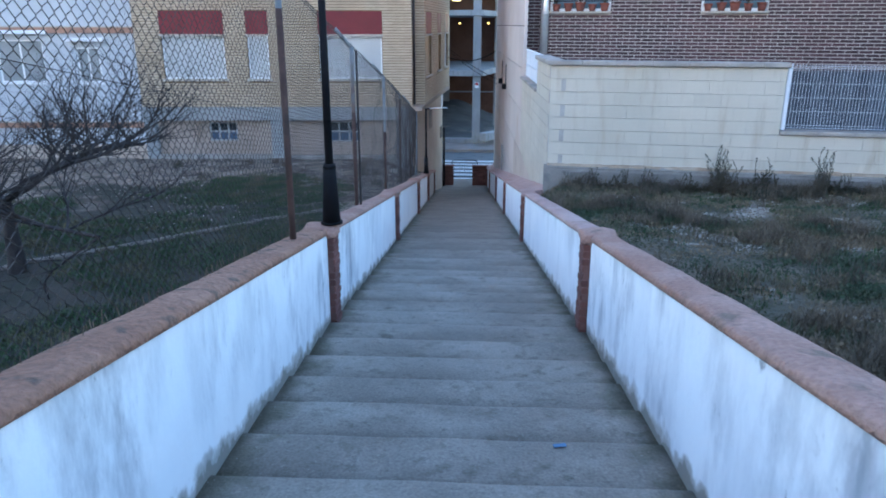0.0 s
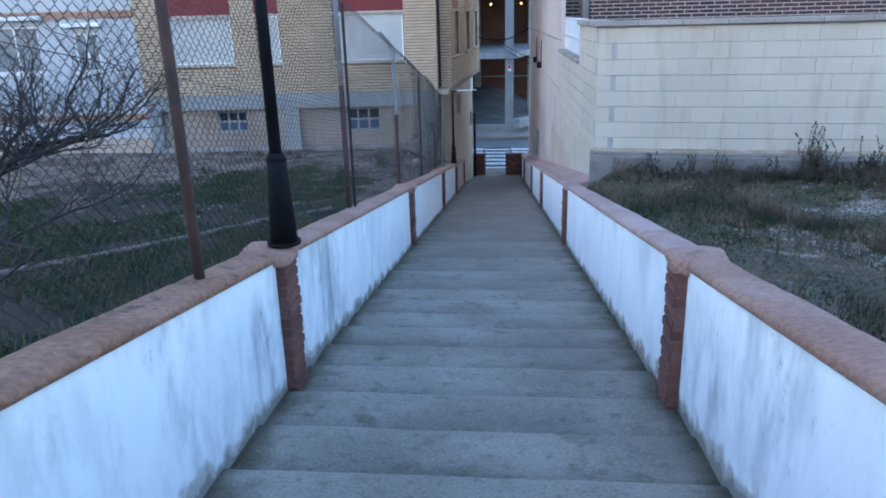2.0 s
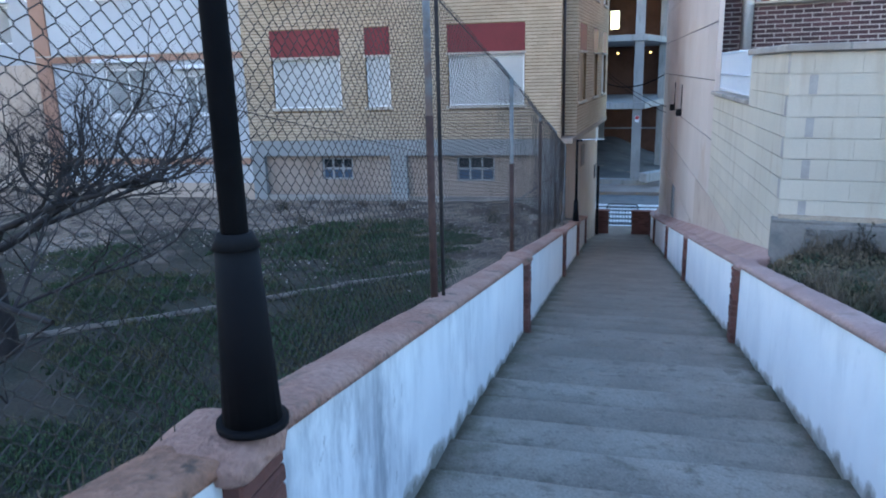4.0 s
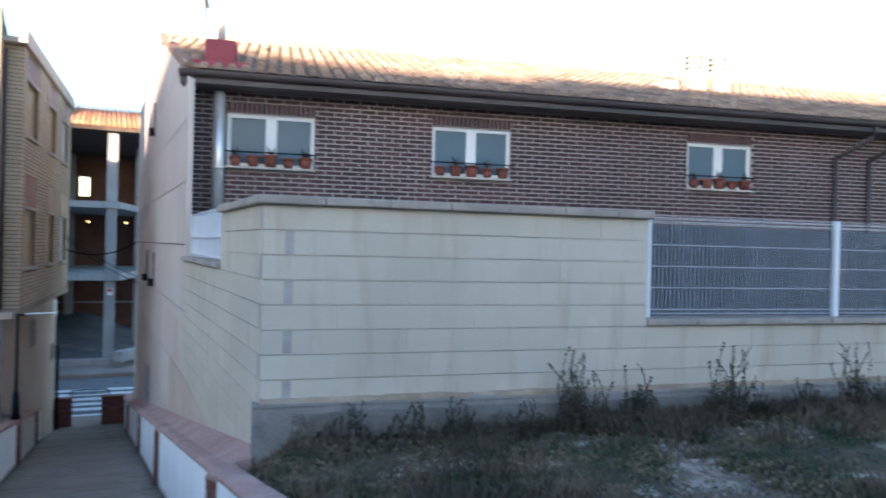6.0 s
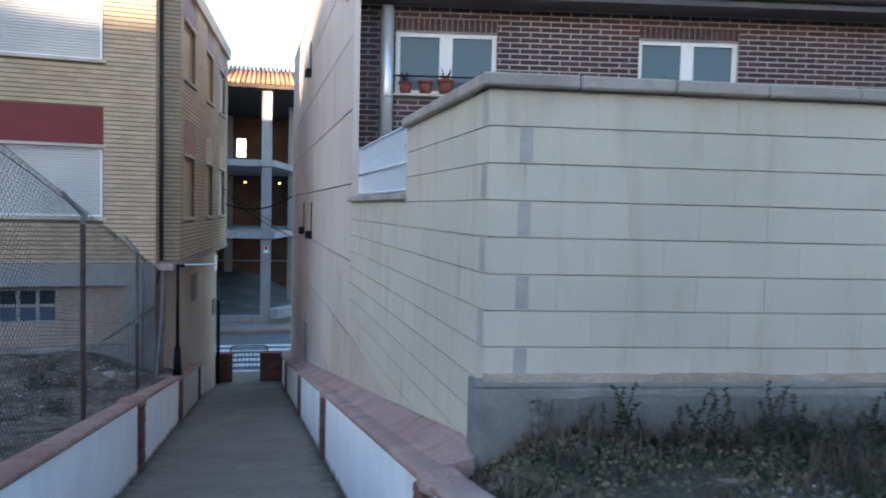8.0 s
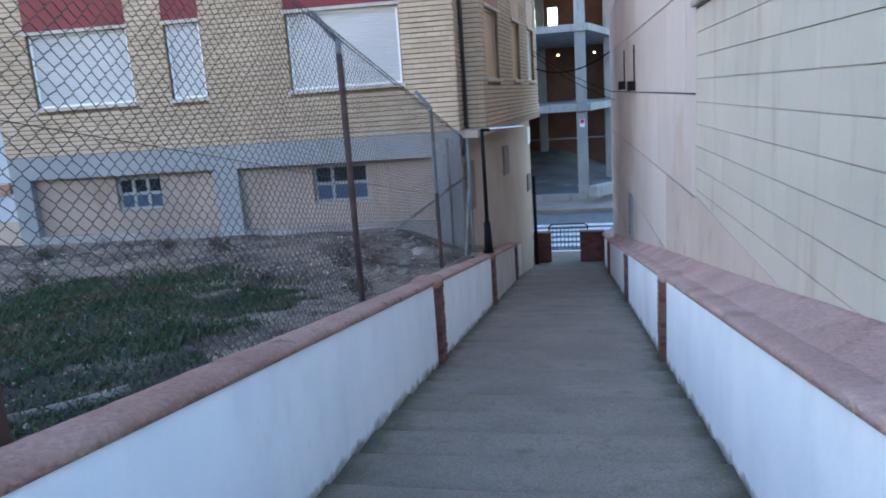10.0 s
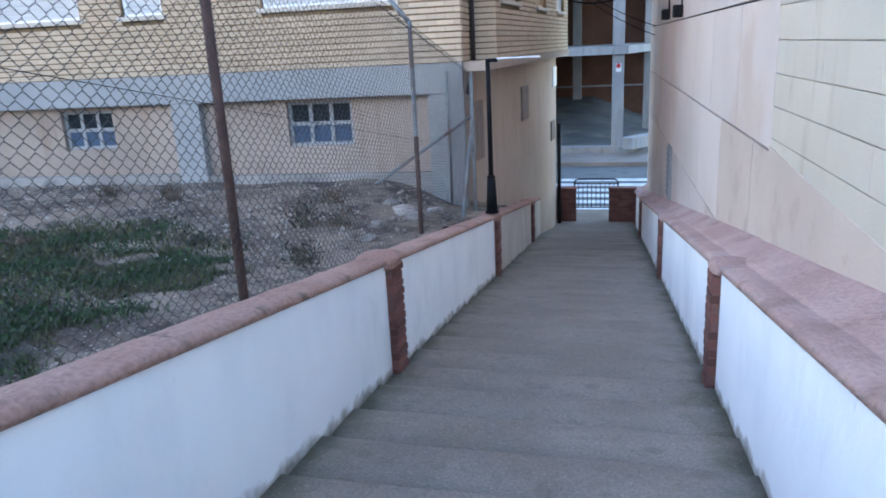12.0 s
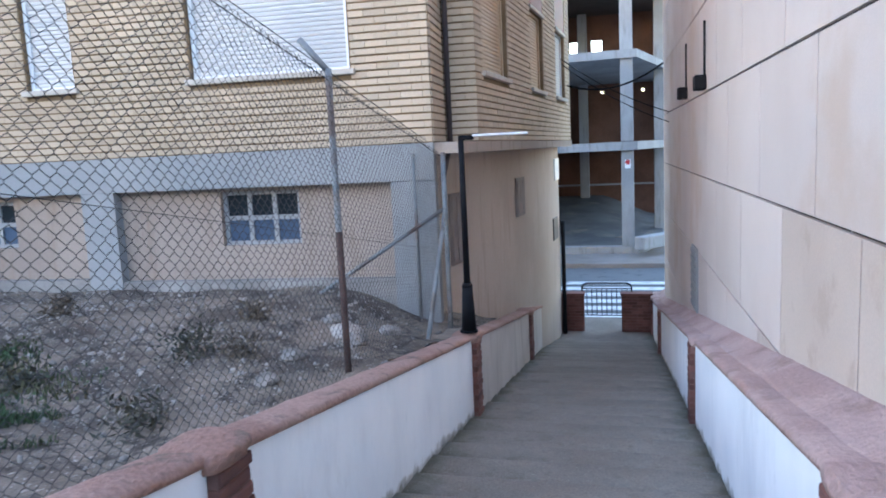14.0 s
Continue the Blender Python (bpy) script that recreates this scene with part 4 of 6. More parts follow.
def gable_house():
    h = empty("gable_house", pose(0, 32, -3.4), "white gabled house behind, with brown corner strips", "house")
    o = 3.4
    boxed("wall", (-22, -12.06, 0, 0.3, 0, 11.5 + o), WHITE_WALL, h)
    boxed("corner_strip", (-12.06, -11.65, -0.06, 0.09, 0, 10.5 + o), TERRACOTTA, h)
    bm = bmesh.new()
    tri = [(-11.65, 7.0), (-9.0, 7.0), (-11.65, 9.6)]
    vs = [[bm.verts.new((x, y, z + o)) for x, z in tri] for y in (0.1, 0.9)]
    for k in range(3):
        bm.faces.new((vs[0][k], vs[0][(k + 1) % 3], vs[1][(k + 1) % 3], vs[1][k]))
    bm.faces.new(vs[0])
    bm.faces.new(vs[1][::-1])
    bmesh.ops.recalc_face_normals(bm, faces=bm.faces)
    part("gable", bm, WHITE_WALL, h)
    bm = bmesh.new()
    a, b = Vector((-8.7, -0.3, 6.75 + o)), Vector((-11.7, -0.3, 9.72 + o))
    nrm = Vector((0.7, 0, 0.72)) * 0.16
    ring = [[bm.verts.new(p + Vector((0, yy, 0)) + q) for p, q in ((a, nrm * 0), (a, nrm), (b, nrm), (b, nrm * 0))] for yy in (0, 1.3)]
    for k in range(4):
        bm.faces.new((ring[0][k], ring[0][(k + 1) % 4], ring[1][(k + 1) % 4], ring[1][k]))
    bm.faces.new(ring[0])
    bm.faces.new(ring[1][::-1])
    bmesh.ops.recalc_face_normals(bm, faces=bm.faces)
    part("roof", bm, TERRACOTTA, h)
    bm = bmesh.new()
    prof = [(-11.65, 7.40), (-8.55, 6.90), (-8.55, 6.80), (-11.65, 6.80)]
    ring = [[bm.verts.new((x, yy, z + o)) for x, z in prof] for yy in (-0.62, -0.32)]
    for k in range(4):
        bm.faces.new((ring[0][k], ring[0][(k + 1) % 4], ring[1][(k + 1) % 4], ring[1][k]))
    bm.faces.new(ring[0])
    bm.faces.new(ring[1][::-1])
    bmesh.ops.recalc_face_normals(bm, faces=bm.faces)
    part("porch_roof", bm, SOFFIT, h)
    boxed("porch_wall", (-11.65, -8.7, -0.58, 0.08, 0, 6.795 + o), SOFFIT, h)
    boxed("lower_wall", (-11.65, -8.9, 0.12, 0.88, 0, 6.98 + o), SOFFIT, h)
    bm = bmesh.new()
    ring = [[bm.verts.new((-13.1 + 0.27 * math.cos(6.2832 * k / 28), yy, 9.35 + o + 0.62 * math.sin(6.2832 * k / 28))) for k in range(28)] for yy in (-0.03, 0.05)]
    bm.faces.new(ring[0])
    for k in range(28):
        bm.faces.new((ring[0][k], ring[1][k], ring[1][(k + 1) % 28], ring[0][(k + 1) % 28]))
    bmesh.ops.recalc_face_normals(bm, faces=bm.faces)
    part("oval_window", bm, DARK_GLASS, h)


gable_house()


# ---- boundary wall of cream blocks ----
WALL_TURN = math.degrees(math.atan(-0.135))
LEN_U = 1 / math.cos(radians(WALL_TURN))


def boundary_wall():
    w = empty("boundary_wall", pose(1.31, 13.33, -1.9, 0, 0, WALL_TURN), "cream concrete block boundary wall on a grey plinth, with capstones", "wall", "structure")
    o = 1.9
    I4 = Matrix.Identity(4)
    c = 0.225
    hi, low, foot = 0.76 + o, -0.36 + o, -1.04 + o
    n_hi, n_low = 8, 3
    end = 3.93
    boxed("core", [(0.02, end, 0.02, 0.2, foot, hi), (end, 26, 0.02, 0.2, foot, low)], BLOCK_JOINT, w)
    wh, ct = bond(0.0, end, foot, foot + n_hi * c, 0.45, c, 0.0012, 0.007, [])
    lay("block", w, I4, wh, ct, 0.02, BLOCK, 200, (2, 1), 0.001, 0.0016, base=-0.02)
    wh, ct = bond(end, 26.0, foot, foot + n_low * c, 0.45, c, 0.002, 0.006, [])
    lay("block", w, I4, wh, ct, 0.02, BLOCK, 60, (5, 1), 0.002, 0.003, base=-0.02)
    # grey mortar patches beside the corner
    for k in range(4):
        boxed("mortar_patch", (0.19, 0.27, -0.0045, 0.01, foot + (2 * k) * c + 0.012, foot + (2 * k + 1) * c - 0.008), GREY_PATCH, w)
    back_turn = 90 - math.degrees(math.atan(-0.025)) - WALL_TURN - 180
    for k in range(4):
        z_ = foot + (2 * k + 1) * c
        boxed("mortar_patch", (-0.125, -0.03, -0.004, 0.01, z_ + 0.012, z_ + c - 0.008), GREY_PATCH, w).matrix_basis = pose(0, 0, 0, 0, 0, back_turn)
    # plinth, with a broken face
    bm = bmesh.new()
    n = 90
    rows = []
    for i in range(n + 1):
        u = -0.06 + 26.0 * i / n
        j = 0.02 * noise.noise((u * 3, 0, 1))
        rows.append([bm.verts.new(p) for p in ((u, 0.2, foot - 0.9), (u, -0.05 + j, foot - 0.9), (u, -0.045 + 0.6 * j, foot - 0.035), (u, -0.015, foot - 0.004), (u, 0.2, foot - 0.004))])
    for a, b in zip(rows, rows[1:]):
        for k in range(5):
            bm.faces.new((a[k], a[(k + 1) % 5], b[(k + 1) % 5], b[k]))
    bm.faces.new(rows[0])
    bm.faces.new(rows[-1][::-1])
    bmesh.ops.recalc_face_normals(bm, faces=bm.faces)
    part("plinth", bm, PLINTH, w, "chipped grey concrete plinth")
    # ragged mortar bead on the plinth
    bm = bmesh.new()
    rings = []
    for i in range(340):
        u = -0.05 + 14.0 * i / 339
        g = 1 + 0.9 * noise.noise((u * 2.1, 3, 0)) + 0.6 * noise.noise((u * 9, 5, 0))
        g = max(0.15, g)
        rings.append([bm.verts.new(p) for p in ((u, -0.006, foot - 0.01), (u, -0.03 - 0.018 * g, foot - 0.012), (u, -0.028 - 0.015 * g, foot + 0.004 + 0.008 * g), (u, -0.007, foot + 0.012 + 0.022 * g))])
    for a, b in zip(rings, rings[1:]):
        for k in range(4):
            bm.faces.new((a[k], a[(k + 1) % 4], b[(k + 1) % 4], b[k]))
    bmesh.ops.recalc_face_normals(bm, faces=bm.faces)
    part("mortar_bead", bm, PLINTH, w, "ragged grey mortar bead")
    bm = bmesh.new()
    rings = []
    for i in range(300):
        u = 0.0 + 14.0 * i / 299
        g = max(0.45, 1 + 0.5 * noise.noise((u * 1.7, 8, 0)) + 0.7 * noise.noise((u * 7, 2, 4)))
        rings.append([bm.verts.new(p) for p in ((u, 0.004, foot + 0.006), (u, -0.030 - 0.012 * g, foot + 0.012), (u, -0.022 - 0.010 * g, foot + 0.030 + 0.016 * g), (u, 0.004, foot + 0.042 + 0.022 * g))])
    for a, b in zip(rings, rings[1:]):
        for k in range(4):
            bm.faces.new((a[k], a[(k + 1) % 4], b[(k + 1) % 4], b[k]))
    bmesh.ops.recalc_face_normals(bm, faces=bm.faces)
    part("mortar_bed", bm, OCHRE_MORTAR, w, "ochre crumbling mortar bed under the first course")
    # newer render over the plinth, broken off along a ragged edge, with rubble in the break
    bm = bmesh.new()
    strips = []
    for i in range(110):
        u = 0.38 + 0.1 * i
        top_ = foot - 0.06 - 0.05 * abs(noise.noise((u * 1.3, 4, 4))) - 0.03 * abs(noise.noise((u * 6, 1, 4)))
        col_ = []
        for k in range(13):
            du_ = (0.10 * (0.5 - k / 12) + 0.07 * noise.noise((k * 0.9, 3, 1))) if i == 0 else 0.0
            z_ = top_ - (top_ - foot + 0.75) * k / 12
            col_.append(bm.verts.new((u + du_, -0.074 + 0.008 * noise.noise((u * 2.5, z_ * 5, 3)), z_)))
        back_ = [bm.verts.new((v.co.x, -0.02, v.co.z)) for v in (col_ if i == 0 else col_[:1])]
        strips.append((col_, back_))
    for (a, ab), (b, bb) in zip(strips, strips[1:]):
        for k in range(12):
            bm.faces.new((a[k], a[k + 1], b[k + 1], b[k]))
        bm.faces.new((a[0], b[0], bb[0], ab[0]))
    edge_, back_ = strips[0]
    for k in range(12):
        bm.faces.new((edge_[k + 1], edge_[k], back_[k], back_[k + 1]))
    bmesh.ops.recalc_face_normals(bm, faces=bm.faces)
    part("plinth_render", bm, DARK_PLINTH, w, "darker grey render, broken away at its end")
    bm = bmesh.new()
    rr = random.Random(14)
    for _ in range(46):
        z_ = rr.uniform(foot - 0.62, foot - 0.06)
        u = 0.27 + (z_ - foot + 0.62) * 0.17 + rr.gauss(0, 0.03)
        s_ = rr.uniform(0.012, 0.035)
        q = bmesh.ops.create_icosphere(bm, subdivisions=1, radius=s_, matrix=Matrix.Translation((u, -0.058, z_)))
        for v in q["verts"]:
            v.co += Vector((rr.uniform(-1, 1), rr.uniform(-1, 1), rr.uniform(-1, 1))) * s_ * 0.4
    tagged(part("rubble", bm, DARK_PLINTH, w), kind="stuff")
    # the return along the path
    turn = 90 - math.degrees(math.atan(-0.025)) - WALL_TURN
    sd = pose(0, 0, 0, 0, 0, turn - 180)
    total = 6.07
    full = 2.36
    deep = -3.6 + o
    boxed("core", [(-full, -0.02, 0.02, 0.2, deep, hi), (-total, -full, 0.02, 0.2, deep, 0.10 + o)], BLOCK_JOINT, w).matrix_basis = sd
    whole, cut = bond(-full, 0.0, foot - 6 * c, foot + n_hi * c, 0.45, c, 0.0006, 0.0072, [])
    rest, cut2 = bond(-total, -full, foot - 6 * c, foot + 5 * c, 0.45, c, 0.0006, 0.0072, [])
    lay("block", w, sd, whole + rest, cut + cut2, 0.02, BLOCK, 240, (-2.5, 1), 0.0, 0.0008, base=-0.02)
    bm = bmesh.new()
    prof = [(-total, deep), (-1.6, deep), (-1.6, -1.95 + o), (-3.0, -1.925 + o), (-4.6, -1.86 + o), (-total, -1.775 + o)]
    vs = [[bm.verts.new((u, v, z)) for u, z in prof] for v in (-0.008, 0.015)]
    for k in range(6):
        bm.faces.new((vs[0][k], vs[0][(k + 1) % 6], vs[1][(k + 1) % 6], vs[1][k]))
    bm.faces.new(vs[0])
    bm.faces.new(vs[1][::-1])
    bmesh.ops.recalc_face_normals(bm, faces=bm.faces)
    part("footing", bm, TAN, w, "tan rendered footing").matrix_basis = sd
    # capstones
    caps = []
    k = 0
    while k * 0.6 < end - 0.05:
        caps.append((I4, -0.06 + k * 0.6, min(end + 0.04, -0.06 + (k + 1) * 0.6 - 0.006)))
        k += 1
    for m, a, b in caps:
        boxed("capstone", (a, b, -0.07, 0.27, hi + 0.004, hi + 0.085), CAPSTONE, w, 0.012).matrix_basis = m
    for k in range(4):
        boxed("capstone", (-full + k * 0.58, -full + (k + 1) * 0.58 - 0.006, -0.06, 0.27, hi + 0.004, hi + 0.085), CAPSTONE, w, 0.012).matrix_basis = sd
    for k in range(6):
        boxed("capstone", (-total + k * 0.618, -total + (k + 1) * 0.618 - 0.006, -0.06, 0.27, 0.10 + o + 0.004, 0.10 + o + 0.07), CAPSTONE, w, 0.012).matrix_basis = sd
    for k in range(36):
        boxed("capstone", (end + 0.005 + k * 0.6, end + (k + 1) * 0.6 - 0.004, -0.05, 0.27, low + 0.004, low + 0.075), CAPSTONE, w, 0.012).matrix_basis = I4
    return w


BW = boundary_wall()


def wire_panel(bm, u0, u1, z0, z1, pitch_u, folds, v=0.0, r=0.0030):
    n = int((u1 - u0) / pitch_u)
    for k in range(n + 1):
        u = u0 + (u1 - u0) * k / n
        tube(bm, (u, v, z0), (u, v, z1), r, seg=4, cap=False)
    for z in folds:
        tube(bm, (u0, v - 0.008, z), (u1, v - 0.008, z), r, seg=4, cap=False)


def mesh_fences():
    z0, z1 = -0.28, 0.80
    base = BW.matrix_basis
    k = 0
    first = None
    for i in range(7):
        a = 3.99 + i * 2.52
        f = empty("wire_fence_panel", base @ pose(a, 0.1, 1.9 + z0), "white welded wire fence panel with a dark screen behind", "fence", group="fence panels on the boundary wall")
        boxed("post", (-0.035, 0.035, -0.03, 0.03, 0, z1 - z0 + 0.03), WHITE_METAL, f, 0.006)
        bm = bmesh.new()
        h = z1 - z0
        wire_panel(bm, 0.04, 2.48, 0.02, h, 0.05, (0.04, 0.085, 0.32, 0.55, 0.78, h - 0.05, h - 0.01))
        for q in range(50):
            tube(bm, (0.04 + q * 0.0498, 0, h), (0.04 + q * 0.0498, -0.03, h + 0.02), 0.004, seg=4, cap=False)
        part("wire_mesh", bm, WHITE_METAL, f)
        boxed("screen", (0.04, 2.48, 0.035, 0.05, 0.01, h - 0.09), SCREEN, f, label="dark weathered screen sheet")
    # the short one along the path
    f = empty("wire_fence_panel", pose(1.25, 15.75, 0.18, 0, 0, 90 + 1.43), "white wire fence panel with a pale sheet, beside the path", "fence", group="fence panels on the boundary wall")
    h = 0.68
    boxed("post", (0.0, 0.05, -0.13, -0.08, 0, h), WHITE_METAL, f)
    boxed("post", (3.5, 3.55, -0.13, -0.08, 0, h), WHITE_METAL, f)
    bm = bmesh.new()
    wire_panel(bm, 0.05, 3.5, 0.0, h, 0.05, (0.04, 0.3, h - 0.06), v=-0.10)
    part("wire_mesh", bm, WHITE_METAL, f)
    for z in (0.03, 0.30, h - 0.02):
        tubed("rail", [((0.0, -0.085, z), (3.55, -0.085, z), 0.013)], WHITE_METAL, f, 8)
    for k in range(9):
        tubed("fixing", [((0.25 + k * 0.38, -0.132, h - 0.2), (0.25 + k * 0.38, -0.120, h - 0.2), 0.022)], GUTTER, f, 8)
    boxed("screen", (0.05, 3.5, -0.145, -0.135, 0.02, h - 0.02), VEIL, f, label="pale translucent screen sheet")


mesh_fences()


# ---- plum brick row house ----
HOUSE_TURN = math.degrees(math.atan(-0.2))


def brick_row_house():
    h = empty("row_house", pose(1.158, 20.25, 0, 0, 0, HOUSE_TURN), "plum brick row house with white windows and a brown tiled roof", "house")
    I4 = Matrix.Identity(4)
    s = math.sqrt(1.04)
    top, base = 3.12, -2.0
    wins = [((1.87 - 1.158) * s, (3.39 - 1.158) * s), ((5.55 - 1.158) * s, (7.09 - 1.158) * s), ((10.87 - 1.158) * s, (12.37 - 1.158) * s), ((17.05 - 1.158) * s, (18.6 - 1.158) * s)]
    z0, z1 = 1.78, 2.73
    holes = [(a, b, z0, z1) for a, b in wins]
    L = 26.0
    walls_round(h, I4, 0.0, L, base, top + 0.15, holes, 0.0, 0.3, PALE_JOINT)
    blocked = [(a, b, z0 - 0.07, z1 + 0.205) for a, b in wins]
    w, c = bond(0.0, L, 0.2, top, 0.31, 0.083, 0.020, 0.020, blocked)
    lay("brick", h, I4, w, c, 0.010, DARK_BRICK, 300, (2.5, 1.6), 0.003, 0.0015)
    for i, (a, b) in enumerate(wins):
        n = int((b - a) / 0.085)
        lay("soldier_brick", h, I4, [(a + k * (b - a) / n + 0.006, a + (k + 1) * (b - a) / n - 0.006, z1 + 0.015, z1 + 0.20) for k in range(n)], [], 0.012, DARK_BRICK, 40, (a, z1), 0.003)
        f = 0.07
        mid = (a + b) / 2
        win = boxed("window", [(a, a + f, 0.05, 0.12, z0, z1), (b - f, b, 0.05, 0.12, z0, z1), (a + f, b - f, 0.05, 0.12, z1 - f, z1), (a + f, b - f, 0.05, 0.12, z0, z0 + f), (mid - 0.10, mid + 0.10, 0.05, 0.12, z0 + f, z1 - f)], WHITE_PAINT, h, label="white two-pane window" if i < 3 else "white window with its shutter down")
        if i < 3:
            boxed("pane", (a + f, mid - 0.10, 0.085, 0.092, z0 + f, z1 - f), GREY_GLASS, win)
            boxed("pane", (mid + 0.10, b - f, 0.085, 0.092, z0 + f, z1 - f), GREY_GLASS, win)
            boxed("curtain", [(a + f + 0.03 + q * 0.09, a + f + 0.09 + q * 0.09, 0.2, 0.215, z0 + f, z1 - f) for q in range(int((b - a - 2 * f) / 0.09))], FROSTED, win)
        else:
            part("shutter", slatted(a + f, b - f, z0 + f, z1 - f, 0.06), SHUTTER, win)
        boxed("sill", (a - 0.02, b + 0.02, -0.13, 0.05, z0 - 0.045, z0 - 0.003), SILL, win, 0.006)
        bars = [((a - 0.02, -0.14, z0 + 0.25), (b + 0.02, -0.14, z0 + 0.25), 0.014)]
        bars += [((u, -0.14, z0 + 0.25), (u, 0.0, z0 + 0.25), 0.012) for u in (a - 0.02, b + 0.02)]
        tubed("rail", bars, BLACK_METAL, win, 6, "thin black flower rail")
        kinds = 5
        if i == 3:
            kinds = 3
        for k in range(kinds):
            u = a + 0.16 + (b - a - 0.32) * k / (kinds - 1)
            p = h.matrix_basis @ Vector((u, -0.03, z0 - 0.003))
            flower_pot(p, 0.95 + 0.25 * ((k * 7 + i * 3) % 3) / 2, (k + i) % 2 == 0, i == 3)
    # eaves
    boxed("soffit", (-0.02, L, -0.50, 0.0, top - 0.002, top + 0.10), SOFFIT, h)
    bm = bmesh.new()
    for k in range(8):
        a0, a1 = math.pi * k / 8, math.pi * (k + 1) / 8
        tubeless = [(-0.02, -0.56 - 0.075 * math.cos(a0), top + 0.20 - 0.10 * math.sin(a0)), (L, -0.56 - 0.075 * math.cos(a0), top + 0.20 - 0.10 * math.sin(a0)), (L, -0.56 - 0.075 * math.cos(a1), top + 0.20 - 0.10 * math.sin(a1)), (-0.02, -0.56 - 0.075 * math.cos(a1), top + 0.20 - 0.10 * math.sin(a1))]
        bm.faces.new([bm.verts.new(p) for p in tubeless])
    bmesh.ops.remove_doubles(bm, verts=bm.verts, dist=0.001)
    bmesh.ops.solidify(bm, geom=bm.faces, thickness=0.008)
    part("gutter", bm, GUTTER, h, "dark half-round gutter")
    boxed("fascia", (-0.02, L, -0.52, -0.50, top - 0.0, top + 0.22), GUTTER, h)
    for u in (13.5, 14.38):
        tubed("downpipe", [((u + 0.55, -0.56, top + 0.13), (u + 0.55, -0.52, top - 0.12), 0.045), ((u + 0.55, -0.52, top - 0.10), (u, -0.07, top - 0.55), 0.045), ((u, -0.07, top - 0.53), (u, -0.07, -1.0), 0.045)], GUTTER, h, 10, "brown cranked downpipe")
    # roof deck and curved tiles
    rise = 2.05
    run = 5.7
    pitch = math.atan2(rise, run)
    deck = pose(0, -0.55, top + 0.22) @ Matrix.Rotation(pitch, 4, "X")
    length = math.hypot(run, rise)
    d = boxed("roof_deck", (-0.05, L, 0.02, length, -0.10, -0.01), SOFFIT, h)
    d.matrix_basis = deck
    tile_w, tile_l, r = 0.235, 0.36, 0.075
    rows_n, cols_n = int(length / tile_l) + 1, int(L / tile_w)
    seg = 5
    def tile_shape():
        vs, fs = [], []
        for yy, rr, zz in ((0.0, r * 1.08, 0.022), (tile_l + 0.06, r * 0.86, 0.0)):
            for q in range(seg + 1):
                a = math.pi * q / seg
                vs.append((-rr * math.cos(a), yy, zz + rr * math.sin(a) * 0.85))
        for q in range(seg):
            fs.append((q, q + 1, seg + 2 + q, seg + 1 + q))
        k = len(vs)
        vs += [(r * 0.9, 0, 0.012), (tile_w - r * 0.9, 0, 0.012), (tile_w - r * 0.9, tile_l + 0.05, -0.004), (r * 0.9, tile_l + 0.05, -0.004)]
        fs.append((k, k + 1, k + 2, k + 3))
        fs.append(tuple(range(seg, -1, -1)))
        return vs, fs
    tv, tf = tile_shape()
    me = bpy.data.meshes.new("tile")
    me.from_pydata(tv, [], tf)
    me.materials.append(ROOF_TILE)
    rng = random.Random(11)
    bigv, bigf = [], []
    near = sorted(((c_, r_) for c_ in range(cols_n) for r_ in range(rows_n)), key=lambda t: t[0] * 0.5 + t[1] * 2)
    for idx, (c_, r_) in enumerate(near):
        off = Vector((0.10 + (c_ - int(0.2 * r_ * tile_l / tile_w)) * tile_w, r_ * tile_l, rng.uniform(0, 0.012)))
        if idx < 280:
            ob = new("roof_tile", me)
            ob.parent = h
            ob.matrix_basis = deck @ Matrix.Translation(off)
        else:
            k = len(bigv)
            bigv += [deck @ (Vector(p) + off) for p in tv]
            bigf += [tuple(k + i for i in f) for f in tf]
    tagged(raw("roof_tiles", bigv, bigf, ROOF_TILE, h), kind="stuff")
    # far slope and ridge
    bm = bmesh.new()
    box(bm, -0.05, L, 0, 5.2, -0.1, 0.0, m=pose(0, run - 0.55, top + 0.22 + rise) @ Matrix.Rotation(-pitch, 4, "X"))
    part("roof_back", bm, ROOF_TILE, h)
    tubed("ridge", [((x * 0.45, run - 0.55, top + 0.22 + rise + 0.02), (x * 0.45 + 0.47, run - 0.55, top + 0.22 + rise + 0.02), 0.10, 0.085) for x in range(int(L / 0.45))], ROOF_TILE, h, 8)
    boxed("wall", (L - 0.3, L, 0.3, 9.8, base, top), PANEL, h)
    boxed("wall", (0.3, L, 9.8, 10.1, base, top), PANEL, h)
    # flue, chimneys
    u = (1.75 - 1.158) * s
    tubed("flue", [((u, -0.13, 0.7), (u, -0.13, 3.02), 0.10), ((u, -0.13, 3.02), (u, -0.13, 3.06), 0.085), ((u, -0.13, 1.70), (u, -0.13, 1.74), 0.106)], STAINLESS, h, 16, "shiny stainless steel flue pipe")
    bm = bmesh.new()
    box(bm, 0.30, 0.85, 0.15, 0.7, top + 0.35, top + 0.95, 0.03)
    box(bm, 0.05, 1.1, -0.1, 0.8, top + 0.38, top + 0.50, 0.02, m=Matrix.Translation((0, 0, 0)))
    part("chimney", bm, MAROON, h, "maroon painted chimney base")
    tubed("chimney_pipe", [((0.57, 0.42, top + 0.95), (0.57, 0.42, top + 2.1), 0.075, 0.06), ((0.57, 0.42, top + 2.16), (0.57, 0.42, top + 2.2), 0.15)], STAINLESS, h, 12)
    bm = bmesh.new()
    box(bm, -0.75, -0.2, 5.0, 5.6, top + 1.6, top + 3.2, 0.02)
